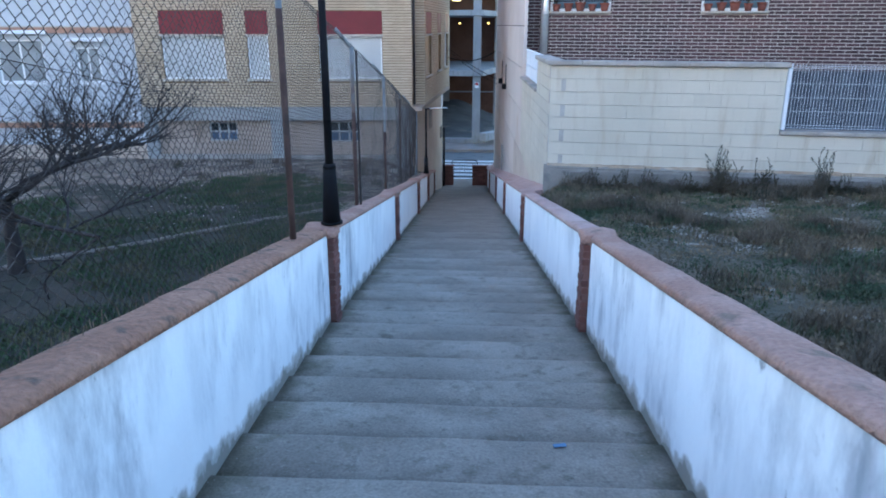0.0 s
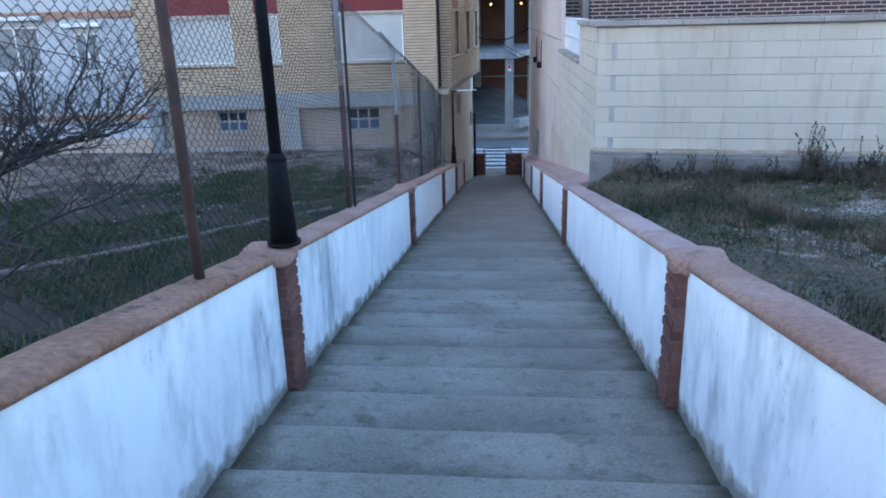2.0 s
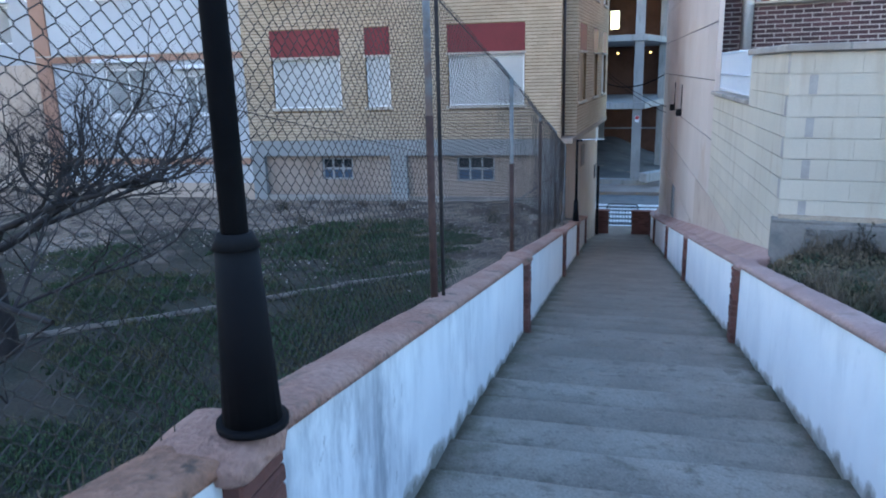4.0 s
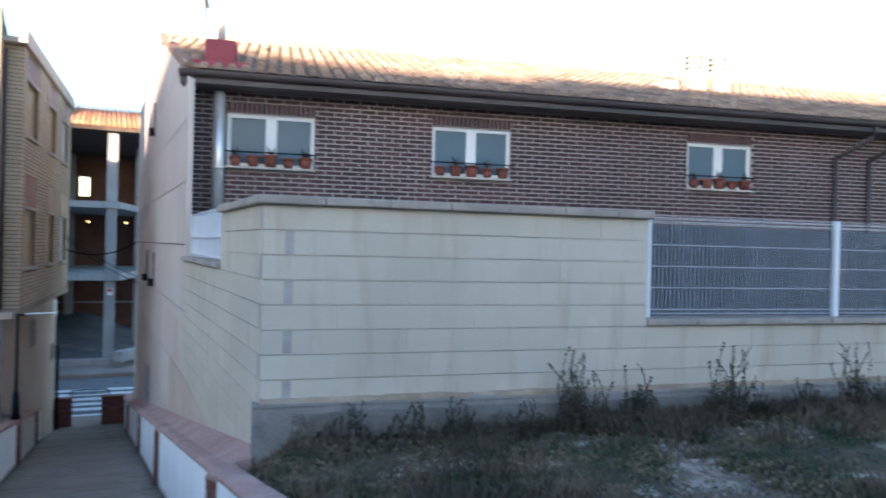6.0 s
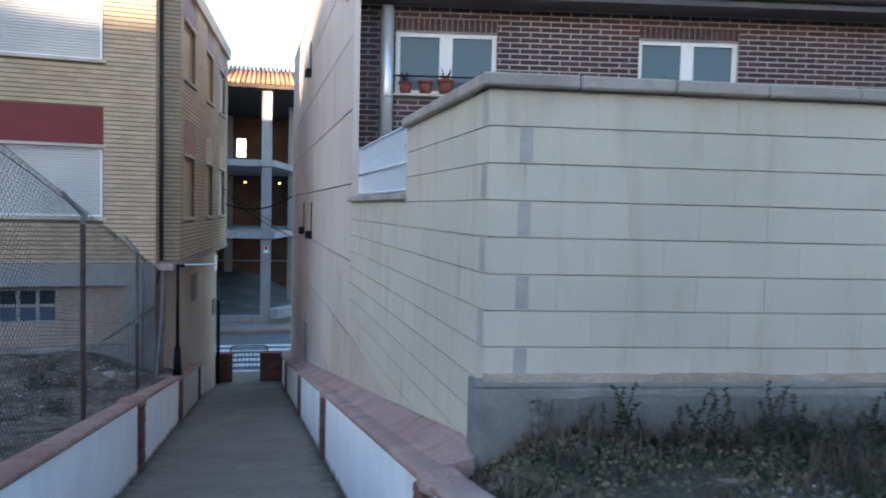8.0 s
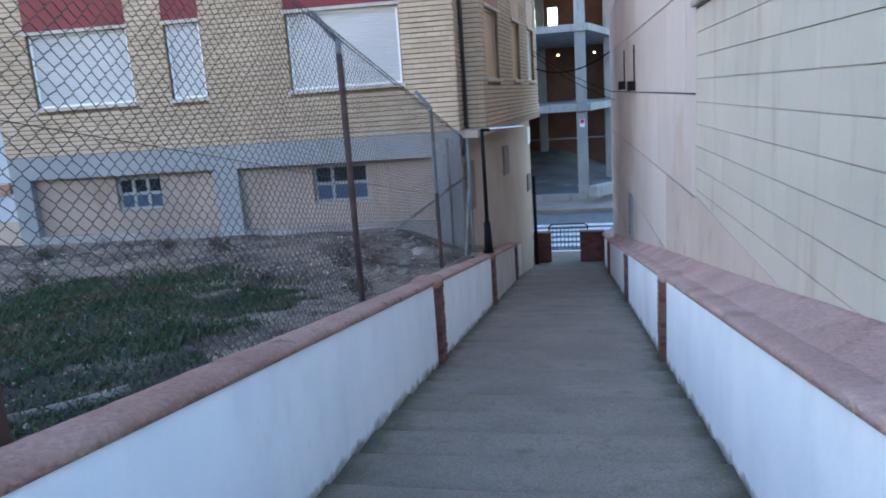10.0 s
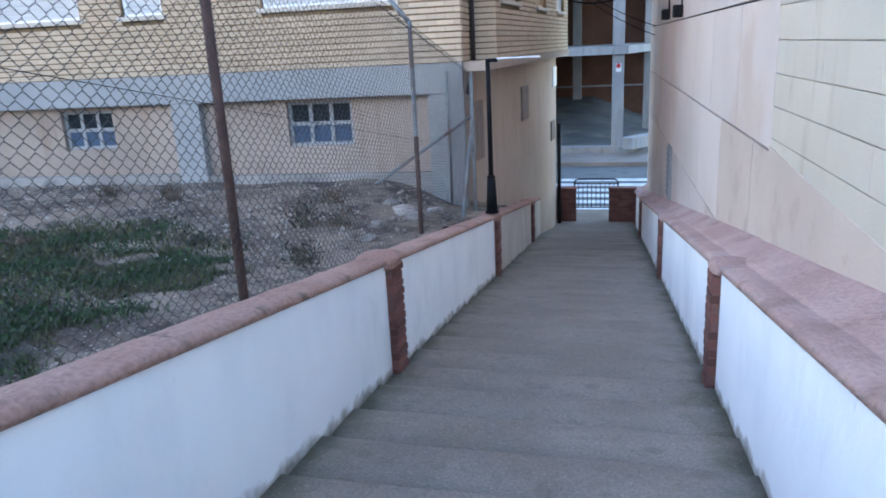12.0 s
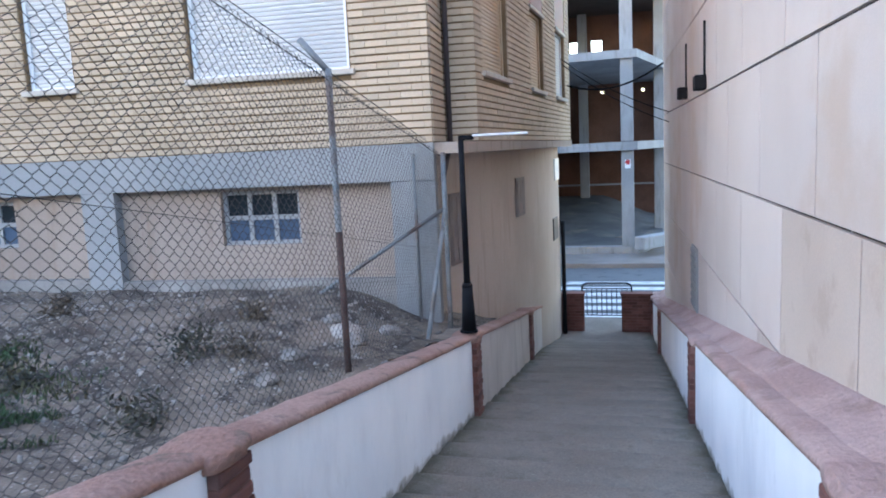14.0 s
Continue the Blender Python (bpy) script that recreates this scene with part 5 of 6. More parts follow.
    box(bm, -0.82, -0.13, 4.93, 5.67, top + 3.2, top + 3.26)
    box(bm, -0.72, -0.23, 5.03, 5.57, top + 3.26, top + 3.40)
    box(bm, -0.78, -0.17, 4.97, 5.63, top + 3.40, top + 3.46)
    part("chimney", bm, BLOCK, h)
    for uu in (11.4, 12.05):
        bm = bmesh.new()
        box(bm, uu, uu + 0.42, 2.3, 2.75, top + 0.6, top + 1.75, 0.01)
        for q in range(4):
            tube(bm, (uu + 0.21, 2.52, top + 1.75 + q * 0.13), (uu + 0.21, 2.52, top + 1.83 + q * 0.13), 0.22, 0.20, seg=14)
            tube(bm, (uu + 0.21, 2.52, top + 1.82 + q * 0.13), (uu + 0.21, 2.52, top + 1.89 + q * 0.13), 0.15, seg=10)
        part("chimney", bm, BLOCK, h, "cream chimney with a ringed cowl")
    return h


POTS = {}


def flower_pot(p, size, plant, black):
    key = (round(size, 2), plant, black)
    m = pose(*p)
    if key in POTS:
        copy_thing(POTS[key], m)
        return
    pot = empty("flower_pot", m, "small black plastic pot on the window sill" if black else "small clay flower pot on the window sill", "pot", group="pots on the sills")
    mt = BLACK_METAL if black else POT
    tubed("pot_body", [((0, 0, 0), (0, 0, 0.15 * size), 0.075 * size, 0.10 * size)], mt, pot, 14)
    tubed("rim", [((0, 0, 0.15 * size), (0, 0, 0.19 * size), 0.112 * size, 0.115 * size)], mt, pot, 14)
    if plant:
        bm = bmesh.new()
        rng = random.Random(int(size * 100))
        for q in range(14):
            a = rng.uniform(0, 6.28)
            t = Vector((math.cos(a) * 0.11, math.sin(a) * 0.06, rng.uniform(0.08, 0.22)))
            b0 = Vector((0, 0, 0.18 * size))
            side = Vector((-math.sin(a), math.cos(a), 0)) * 0.012
            bm.faces.new([bm.verts.new(v) for v in (b0 - side, b0 + side, b0 + t * 0.6 + side, b0 + t, b0 + t * 0.6 - side)])
        part("plant", bm, SHRUB, pot)
    POTS[key] = pot


brick_row_house()


# ---- panelled side of the row house, along the path ----
def panel_side():
    w = empty("side_wall", pose(1.158, 19.4, -6.2, 0, 0, 90 + math.degrees(math.atan(0.027))), "beige concrete panel side wall of the row house", "wall", "structure")
    o = 6.2
    L = 14.1
    m = pose(0, 0, 0, 0, 0, 180)
    # silhouette: front eave, ridge, flat rear block
    def roof(y):
        if y < 6.2:
            return 3.35 + (y - 0.5) * 0.345 if y > 0.5 else 3.15
        return max(4.72, 5.3 - (y - 6.2) * 0.32)
    joints = [-5.0, -3.95, -2.88, -1.81, -0.74, 0.36, 1.42, 2.48, 3.54, 4.60, 5.4]
    bm = bmesh.new()
    prof = [(0.03, 0), (L, 0), (L, 4.72 + o), (8.2, 4.72 + o), (6.2, 5.36 + o), (0.85, 3.47 + o), (0.03, 3.12 + o)]
    vs = [[bm.verts.new((u, d, z)) for u, z in prof] for d in (0.03, 0.09)]
    n = len(prof)
    for k in range(n):
        bm.faces.new((vs[0][k], vs[0][(k + 1) % n], vs[1][(k + 1) % n], vs[1][k]))
    bm.faces.new(vs[0])
    bm.faces.new(vs[1][::-1])
    bmesh.ops.recalc_face_normals(bm, faces=bm.faces)
    bmesh.ops.transform(bm, matrix=Matrix.Scale(-1, 4, (0, 1, 0)), verts=bm.verts)
    bmesh.ops.reverse_faces(bm, faces=bm.faces)
    part("core", bm, PANEL_JOINT, w)
    step = 1.655
    for r, (za, zb) in enumerate(zip(joints, joints[1:])):
        off = (0.62, -0.21)[r % 2]
        k = -1
        while off + k * step < L:
            a, b = max(0, off + k * step), min(L, off + (k + 1) * step)
            k += 1
            if b - a < 0.05:
                continue
            bm = bmesh.new()
            ta, tb = min(zb, roof(a)), min(zb, roof(b))
            if max(ta, tb) - za < 0.1:
                continue
            g, gv = 0.011, 0.010
            quad = [(a + gv, za + g), (b - gv, za + g), (b - gv, max(tb - g, za + 2 * g)), (a + gv, max(ta - g, za + 2 * g))]
            f = [[bm.verts.new((u, d, z + o)) for u, z in quad] for d in (0.0, -0.029)]
            for q in range(4):
                bm.faces.new((f[0][q], f[0][(q + 1) % 4], f[1][(q + 1) % 4], f[1][q]))
            bm.faces.new(f[0])
            bm.faces.new(f[1][::-1])
            bmesh.ops.recalc_face_normals(bm, faces=bm.faces)
            part("panel", bm, TAN if r <= 2 and a < 1.9 else PANEL, w)
    boxed("corner_strip", (0.0, 0.029, -0.09, -0.002, 0, 3.12 + o), PANEL, w)
    # verge trim on the gable, flat cap behind
    bm = bmesh.new()
    for a, za, b, zb in ((0.30, 3.36, 6.3, 5.48),):
        d = math.atan2(zb - za, b - a)
        box(bm, 0, math.hypot(b - a, zb - za), -0.20, 0.02, -0.10, 0.04, m=pose(a, 0, za + o, 0, -math.degrees(d), 0))
    part("verge", bm, TERRACOTTA, w)
    boxed("cap", (8.3, L, -0.35, 0.02, 4.724 + o, 4.80 + o), CAPSTONE, w)
    # vents with their pipes, a grille
    for u, z in ((6.55, -0.62), (8.85, -0.60), (7.3, 3.2)):
        bm = bmesh.new()
        box(bm, u - 0.13, u + 0.13, 0.0, 0.14, z + o - 0.09, z + o + 0.09, 0.01)
        box(bm, u - 0.02, u + 0.02, 0.0, 0.025, z + o + 0.09, z + o + 0.75)
        part("vent", bm, BLACK_METAL, w, "black wall vent with a thin pipe")
    boxed("grille", [(7.3, 7.95, 0.0, 0.03, -3.75 + o, -2.85 + o)] + [(7.33, 7.92, 0.03, 0.045, -3.72 + o + q * 0.11, -3.66 + o + q * 0.11) for q in range(8)], BAND, w)
    boxed("rear_wall", (0.3, L, -11, -10.7, 0, 4.5 + o), PANEL, w)
    boxed("rear_roof", (10.1, L, -11, -0.36, 4.3 + o, 4.5 + o), CAPSTONE, w)
    boxed("end_wall", (L - 0.3, L - 0.002, -11, -0.34, 0, 4.5 + o), PANEL, w)


panel_side()


# ---- unfinished concrete building over the street ----
def frame_building():
    h = empty("unfinished_building", pose(0, 46, -5.8), "unfinished building: bare concrete frame, hollow brick walls, orange tiled roof", "building")
    o = 5.8
    def slab(name, z0, z1, grow=0.0, mat_=RAW_CONCRETE):
        bm = bmesh.new()
        pts = [(-11 - grow, 0.35 - grow), (0.28 + 1.7 * grow, -grow), (1.9 + 1.7 * grow, 7.0 - 0.4 * grow), (2.6 + grow, 13 + grow), (-11 - grow, 13 + grow)]
        vs = [[bm.verts.new((x, y, z + o)) for x, y in pts] for z in (z0, z1)]
        for k in range(5):
            bm.faces.new((vs[0][k], vs[0][(k + 1) % 5], vs[1][(k + 1) % 5], vs[1][k]))
        bm.faces.new(vs[0][::-1])
        bm.faces.new(vs[1])
        bmesh.ops.recalc_face_normals(bm, faces=bm.faces)
        part(name, bm, mat_, h)
    slab("floor_slab", -5.95, -5.52)
    slab("floor_slab", -1.62, -1.28)
    slab("floor_slab", 1.98, 2.30)
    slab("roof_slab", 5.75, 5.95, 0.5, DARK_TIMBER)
    for x, y in ((-0.12, 0.36), (-5.0, 0.6), (1.32, 6.0), (-2.55, 11.7), (2.1, 11.0)):
        for z0, z1 in ((-5.515, -1.625), (-1.275, 1.975), (2.305, 5.745)):
            boxed("column", (x - 0.25, x + 0.25, y - 0.2, y + 0.25, z0 + o, z1 + o), RAW_CONCRETE, h, 0.02)
    holes = [(-2.1, -1.5, 3.18, 4.42), (1.27, 1.65, 2.86, 4.32), (-3.3, -2.75, 3.2, 4.4), (-1.62, -1.46, 1.48, 1.62), (0.60, 0.76, 1.48, 1.62)]
    for z0, z1 in ((-5.515, -1.625), (-1.275, 1.975), (2.305, 5.745)):
        here = [(a, b, c + o, d + o) for a, b, c, d in holes if z0 < c < z1]
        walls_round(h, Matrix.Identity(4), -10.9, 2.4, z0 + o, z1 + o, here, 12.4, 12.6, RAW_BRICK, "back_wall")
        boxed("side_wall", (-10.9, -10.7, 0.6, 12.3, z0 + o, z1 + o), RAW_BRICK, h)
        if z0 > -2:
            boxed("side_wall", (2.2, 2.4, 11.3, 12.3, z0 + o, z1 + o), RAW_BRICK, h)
    boxed("kerb_wall", (0.6, 1.1, -0.6, 2.2, -5.5 + o, -5.0 + o), RAW_CONCRETE, h, 0.03).matrix_basis = pose(0, 0, 0, 0, 0, -38)
    boxed("railing", (-10.5, 2.1, 12.2, 12.25, -3.68 + o, -3.58 + o), RAW_CONCRETE, h)
    # ramp of earth and concrete that climbs inwards on the ground floor
    bm = bmesh.new()
    grid = []
    for j in range(25):
        y = 0.5 + 11.8 * j / 24
        row = []
        for i in range(25):
            x = -10.6 + 12.0 * i / 24
            rise = 1.28 * (j / 24) ** 1.1 * (1.0 if x < -1.5 else max(0.12, 1 - (x + 1.5) / 2.9))
            row.append(bm.verts.new((x, y, -5.512 + o + rise + 0.02 * noise.noise((x, y, 2)) * min(1, j / 3))))
        grid.append(row)
    for a, b in zip(grid, grid[1:]):
        for k in range(24):
            bm.faces.new((a[k], a[k + 1], b[k + 1], b[k])).smooth = True
    part("ramp", bm, DIM_FLOOR, h, "grey ramp climbing into the ground floor, coloured dark for dim light")
    # tiled roof
    bm = bmesh.new()
    for k in range(62):
        x = -11.6 + k * 0.235
        y0 = 0.35 - 0.95 if x < 1.2 else (x - 1.2) * 4.3 - 0.6
        tube(bm, (x, y0, 6.02 + o), (x, 7.0, 6.02 + o + (7.0 - y0) * 0.27), 0.085, seg=8)
    part("roof_tiles", bm, ORANGE_TILE, h)
    bm = bmesh.new()
    vs = [bm.verts.new(p) for p in ((-11.6, -0.3, 5.96 + o), (1.2, -0.6, 5.96 + o), (2.9, 6.6, 5.96 + o), (3.0, 7, 7.95 + o), (-11.6, 7, 7.95 + o), (3.0, 13.6, 5.96 + o), (-11.6, 13.6, 5.96 + o))]
    bm.faces.new((vs[0], vs[1], vs[2], vs[3], vs[4]))
    bm.faces.new((vs[4], vs[3], vs[5], vs[6]))
    bmesh.ops.recalc_face_normals(bm, faces=bm.faces)
    part("roof", bm, ORANGE_TILE, h)
    bm = bmesh.new()
    box(bm, -0.22, 0.0, 0.13, 0.15, -2.35 + o, -2.0 + o, 0.01)
    part("sign", bm, WHITE_METAL, h)
    bm = bmesh.new()
    tube(bm, (-0.11, 0.125, -2.10 + o), (-0.11, 0.128, -2.10 + o), 0.10, seg=18)
    part("sign_disc", bm, SIGN_RED, h, "red disc on a small white sign")
    boxed("spoil_bank", (-3.2, -0.3, 2.2, 3.2, -5.515 + o, -5.40 + o), SOIL, h, 0.04)


frame_building()


# ---- gate at the foot ----
def gate():
    for a, b, nm in ((left_x(33.8) + 0.01, -1.10, "brick_pier"), (-0.22, right_x(33.8) - 0.01, "brick_pier")):
        p = empty("brick_pier", pose((a + b) / 2, 33.8, LANDING_Z), "low dark red brick pier at the foot of the stairs", "pier", group="piers at the gate")
        w = b - a
        boxed("core", (-w / 2 + 0.01, w / 2 - 0.01, -0.11, 0.13, 0, 0.90), PILLAR_CORE, p)
        wh, ct = bond(-w / 2, w / 2, 0, 0.90, 0.25, 0.075, 0.012, 0.014, [])
        lay("brick", p, pose(0, -0.11, 0), wh, ct, 0.012, PILLAR_BRICK, 60, (0, 0.4), 0.003, 0.002)
        boxed("cap", (-w / 2 - 0.02, w / 2 + 0.02, -0.14, 0.16, 0.902, 0.95), PILLAR_BRICK, p, 0.01)
    b = empty("street_barrier", pose(-0.6, 34.75, LANDING_Z), "black tubular street barrier behind the gate", "barrier")
    pts = [(-0.62, 0, 0), (-0.62, 0, 0.90), (-0.58, 0, 0.97), (-0.50, 0, 1.0), (0.50, 0, 1.0), (0.58, 0, 0.97), (0.62, 0, 0.90), (0.62, 0, 0)]
    curve_tube("hoop", pts, 0.022, BLACK_METAL, b)
    for z in (0.86, 0.16):
        tubed("rail", [((-0.62, 0, z), (0.62, 0, z), 0.014)], BLACK_METAL, b)
    for k in range(9):
        tubed("bar", [((-0.5 + k * 0.125, 0, 0.16), (-0.5 + k * 0.125, 0, 0.86), 0.010)], BLACK_METAL, b, 6)


gate()


# ---- chain-link fence ----
POST_YS = (1.6, 5.5, 9.2, 13.25, 17.07, 21.0)


def fence_x(y):
    return -1.40 - 0.0355 * (y - 5.5)


def fence_base(y):
    return slope_z(y) + 0.82


FENCE_H = 2.15


def link_mesh(bm_name, ya, yb, parent, du=0.078, dz=0.066, r=0.0020):
    """Zigzag wires that cross in diamonds, following the slope."""
    verts, faces = [], []
    n = int((yb - ya) / (du / 2))
    rows = int(FENCE_H / (dz / 2))
    def at(i, k):
        y = ya + (yb - ya) * i / n
        wob = 0.006 * noise.noise((y * 3, k * 0.3, 2))
        return Vector((min(fence_x(y), left_x(y) - 0.27) + 0.02 + 0.02 * noise.noise((y * 0.8, k * 0.06, 0)) + wob, y + wob, fence_base(y) + 0.03 + k * dz / 2))
    def bar(p, q):
        d = (q - p).normalized()
        s1 = Vector((1, 0, 0))
        s2 = d.cross(s1).normalized()
        k = len(verts)
        for c in (p, q):
            for a in (0, 2.094, 4.189):
                verts.append(c + r * (s1 * math.cos(a) + s2 * math.sin(a)))
        for t in range(3):
            faces.append((k + t, k + (t + 1) % 3, k + 3 + (t + 1) % 3, k + 3 + t))
    for i in range(0, n, 2):
        for k in range(0, rows):
            a = i if k % 2 == 0 else i + 1
            b = i + 1 if k % 2 == 0 else i
            bar(at(a, k).lerp(at(b, k + 1), 0.1) + Vector((0, 0, 0.003)), at(a, k).lerp(at(b, k + 1), 0.9) - Vector((0, 0, 0.003)))
            bar(at(a, k) - Vector((0, 0, 0.008)), at(a, k) + Vector((0, 0, 0.008)))
            a2 = i + 2 if k % 2 == 0 else i + 1
            b2 = i + 1 if k % 2 == 0 else i + 2
            bar(at(a2, k).lerp(at(b2, k + 1), 0.1) + Vector((0, 0, 0.003)), at(a2, k).lerp(at(b2, k + 1), 0.9) - Vector((0, 0, 0.003)))
    return tagged(raw("wire_mesh", [tuple(v) for v in verts], faces, WIRE, parent), kind="stuff")


def fence():
    f = empty("chain_link_fence", pose(0, 0, 0), "rusty chain-link fence on steel posts with angled tops", "fence")
    ends = (-1.0,) + POST_YS + (24.4,)
    for y in POST_YS + (-0.6,):
        x, z = fence_x(y), fence_base(y)
        top = FENCE_H + {9.2: -0.08, 21.0: 0.08}.get(y, 0.0)
        post = tubed("post", [((x, y, z - 0.5), (x, y, z + top), 0.024)], POST_STEEL, f, 10, "rust-streaked grey steel post")
        tubed("rusted_foot", [((x, y, z - 0.1), (x, y, z + FENCE_H * {17.07: 0.97, 5.5: 0.80}.get(y, 0.55) + 0.1 * math.sin(y * 5)), 0.026)], RUST, post, 10, "rust-brown lower length")
        tubed("arm", [((x, y, z + top - 0.02), (x - 0.19, y - 0.02, z + top + 0.21), 0.023)], POST_STEEL, post, 8)
    y = 9.15
    tubed("post", [((fence_x(y) + 0.04, y + 0.13, fence_base(y) - 0.3), (fence_x(y) + 0.04, y + 0.13, fence_base(y) + FENCE_H - 0.16), 0.013)], BARK, f, 8, "thin rusty stay beside a post")
    for a, b in zip(ends, ends[1:]):
        link_mesh("mesh", a, b, f)
    for off, up in ((0.0, 0.0), (-0.17, 0.19), (0.0, -1.1)):
        pts = []
        for i in range(61):
            y = -0.6 + 25.0 * i / 60
            pts.append((min(fence_x(y), left_x(y) - 0.27) + off, y, fence_base(y) + FENCE_H + up))
        curve_tube("strand", pts, 0.0035 if up > -1 else 0.0018, WIRE, f)
    # barbs on the top strand
    bm = bmesh.new()
    rng = random.Random(8)
    for k in range(200):
        y = -0.5 + k * 0.122
        p = Vector((min(fence_x(y), left_x(y) - 0.27), y, fence_base(y) + FENCE_H))
        d = Vector((rng.uniform(-1, 1), rng.uniform(-0.4, 0.4), 1)).normalized() * 0.035
        tube(bm, p - d * 0.3, p + d, 0.0025, seg=3, cap=False)
    tagged(part("barbs", bm, WIRE, f), kind="stuff")
    # corner assembly by the house
    z = fence_base(24.4)
    tubed("post", [((-2.05, 24.4, z - 0.5), (-2.05, 24.4, z + 2.2), 0.030)], POST_STEEL, f, 10)
    tubed("stay", [((-2.05, 24.4, z + 1.55), (-1.98, 23.1, z + 0.15), 0.025)], POST_STEEL, f, 8, "slanted steel stay")
    tubed("stay", [((-2.05, 24.4, z + 1.55), (-3.35, 23.55, -2.85), 0.025)], POST_STEEL, f, 8, "slanted steel stay")
    tubed("post", [((-2.42, 24.42, -3.4), (-2.42, 24.42, z + 2.2), 0.022)], POST_STEEL, f, 8)


fence()


def wire_stubs():
    """Short rusty ends of cut fence wire that stand up behind the coping."""
    bm = bmesh.new()
    rng = random.Random(44)
    for k in range(150):
        y = -0.5 + k * 0.047 + rng.uniform(-0.02, 0.02)
        p = Vector((left_x(y) - WALL_T + rng.uniform(0.0, 0.03), y, slope_z(y) + WALL_H - 0.02))
        q = p + Vector((rng.uniform(-0.02, 0.03), rng.uniform(-0.02, 0.02), rng.uniform(0.06, 0.125)))
        tube(bm, p, q, 0.0028, 0.002, seg=4, cap=False)
    tagged(part("wire_stubs", bm, STRAW), "rusty ends of cut fence wire along the coping", "wire", kind="stuff")


wire_stubs()


# ---- lamps ----
def path_lamp(x, y, arm_turn):
    z = max(slope_z(y), LANDING_Z) + WALL_H + 0.085
    lp = empty("path_lamp", pose(x, y, z), "slim black path lamp on a conical foot, flat lamp head", "lamp", group="lamps along the path")
    bm = bmesh.new()
    tube(bm, (0, 0, 0), (0, 0, 0.02), 0.10, seg=18)
    tube(bm, (0, 0, 0.02), (0, 0, 0.51), 0.082, 0.057, seg=18)
    tube(bm, (0, 0, 0.51), (0, 0, 0.55), 0.064, 0.046, seg=18)
    part("foot", bm, BLACK_METAL, lp)
    tubed("pole", [((0, 0, 0.53), (0, 0, 2.12), 0.036, 0.03)], BLACK_METAL, lp, 14)
    head = boxed("head", [(-0.03, 0.14, -0.035, 0.035, 2.10, 2.15)], BLACK_METAL, lp, 0.01)
    boxed("lamp_plate", (0.12, 0.72, -0.05, 0.05, 2.132, 2.158), LAMP_LENS, lp, 0.01, "flat grey lamp head")
    lp.matrix_basis = pose(x, y, z, 0, 0, arm_turn)
    return lp


path_lamp(-1.285, 6.43, 15)
path_lamp(left_x(23.8) - 0.04, 23.8, 15)


# ---- bare tree ----
def bare_tree(x, y, seed, size):
    z = left_ground(x, y)
    t = empty("tree", pose(x, y, z - 0.05), "bare leafless fruit tree with dark twisted branches", "tree")
    rng = random.Random(seed)
    trunk, twigs = bmesh.new(), bmesh.new()
    def grow(p, d, r, length, depth):
        bm = trunk if depth < 2 else twigs
        steps = 6 if depth < 3 else 3
        for s_ in range(steps):
            q = p + d * (length / steps)
            r2 = r * (0.91 if depth < 3 else 0.8)
            tube(bm, p, q, r, r2, seg=9 if depth < 2 else (5 if depth < 4 else 3), cap=False)
            p, r = q, r2
            lift = -0.16 if depth < 2 else 0.14
            d = (d + Vector((rng.uniform(-1, 1), rng.uniform(-1, 1), rng.uniform(-0.55, 0.55) + lift)) * (0.08 if depth == 0 else 0.30 + 0.05 * depth)).normalized()
            if 0 < depth < 5 and s_ > 0:
                for _ in range(2 if rng.random() < (0.5 if depth < 2 else 0.9) else 1):
                    side = Vector((rng.uniform(-1, 1), rng.uniform(-1, 1), rng.uniform(-0.2, 0.9)))
                    grow(p, (d * 0.5 + side).normalized(), r * (0.66 if depth < 2 else 0.6), length * rng.uniform(0.38, 0.62), depth + 1)
        if depth == 0:
            for a in (-0.5, 0.35, 1.4, 2.6, 3.9, 5.1):
                grow(p, Vector((math.cos(a), math.sin(a), rng.uniform(0.15, 0.6))).normalized(), r * 0.52, length * rng.uniform(1.8, 2.5), 1)
    grow(Vector((0, 0, 0)), Vector((0.10, 0.05, 1)).normalized(), 0.13 * size, 1.05 * size, 0)
    part("trunk", trunk, BARK, t)
    part("crown", twigs, BARK, t)


bare_tree(-8.1, 11.8, 4, 1.3)


# ---- things on the west plot ----
def kerb_line():
    bm = bmesh.new()
    a, b = Vector((-11.0, 9.6, 0)), Vector((-3.6, 16.4, 0))
    n = 26
    for i in range(n):
        p, q = a.lerp(b, i / n), a.lerp(b, (i + 0.97) / n)
        z = left_ground(p.x, p.y)
        tube(bm, (p.x, p.y, z + 0.015), (q.x, q.y, left_ground(q.x, q.y) + 0.015), 0.055, seg=6)
    tagged(part("kerb", bm, KERB_STONE), "pale stone edging sunk in the grass", "kerb", kind="structure")


kerb_line()


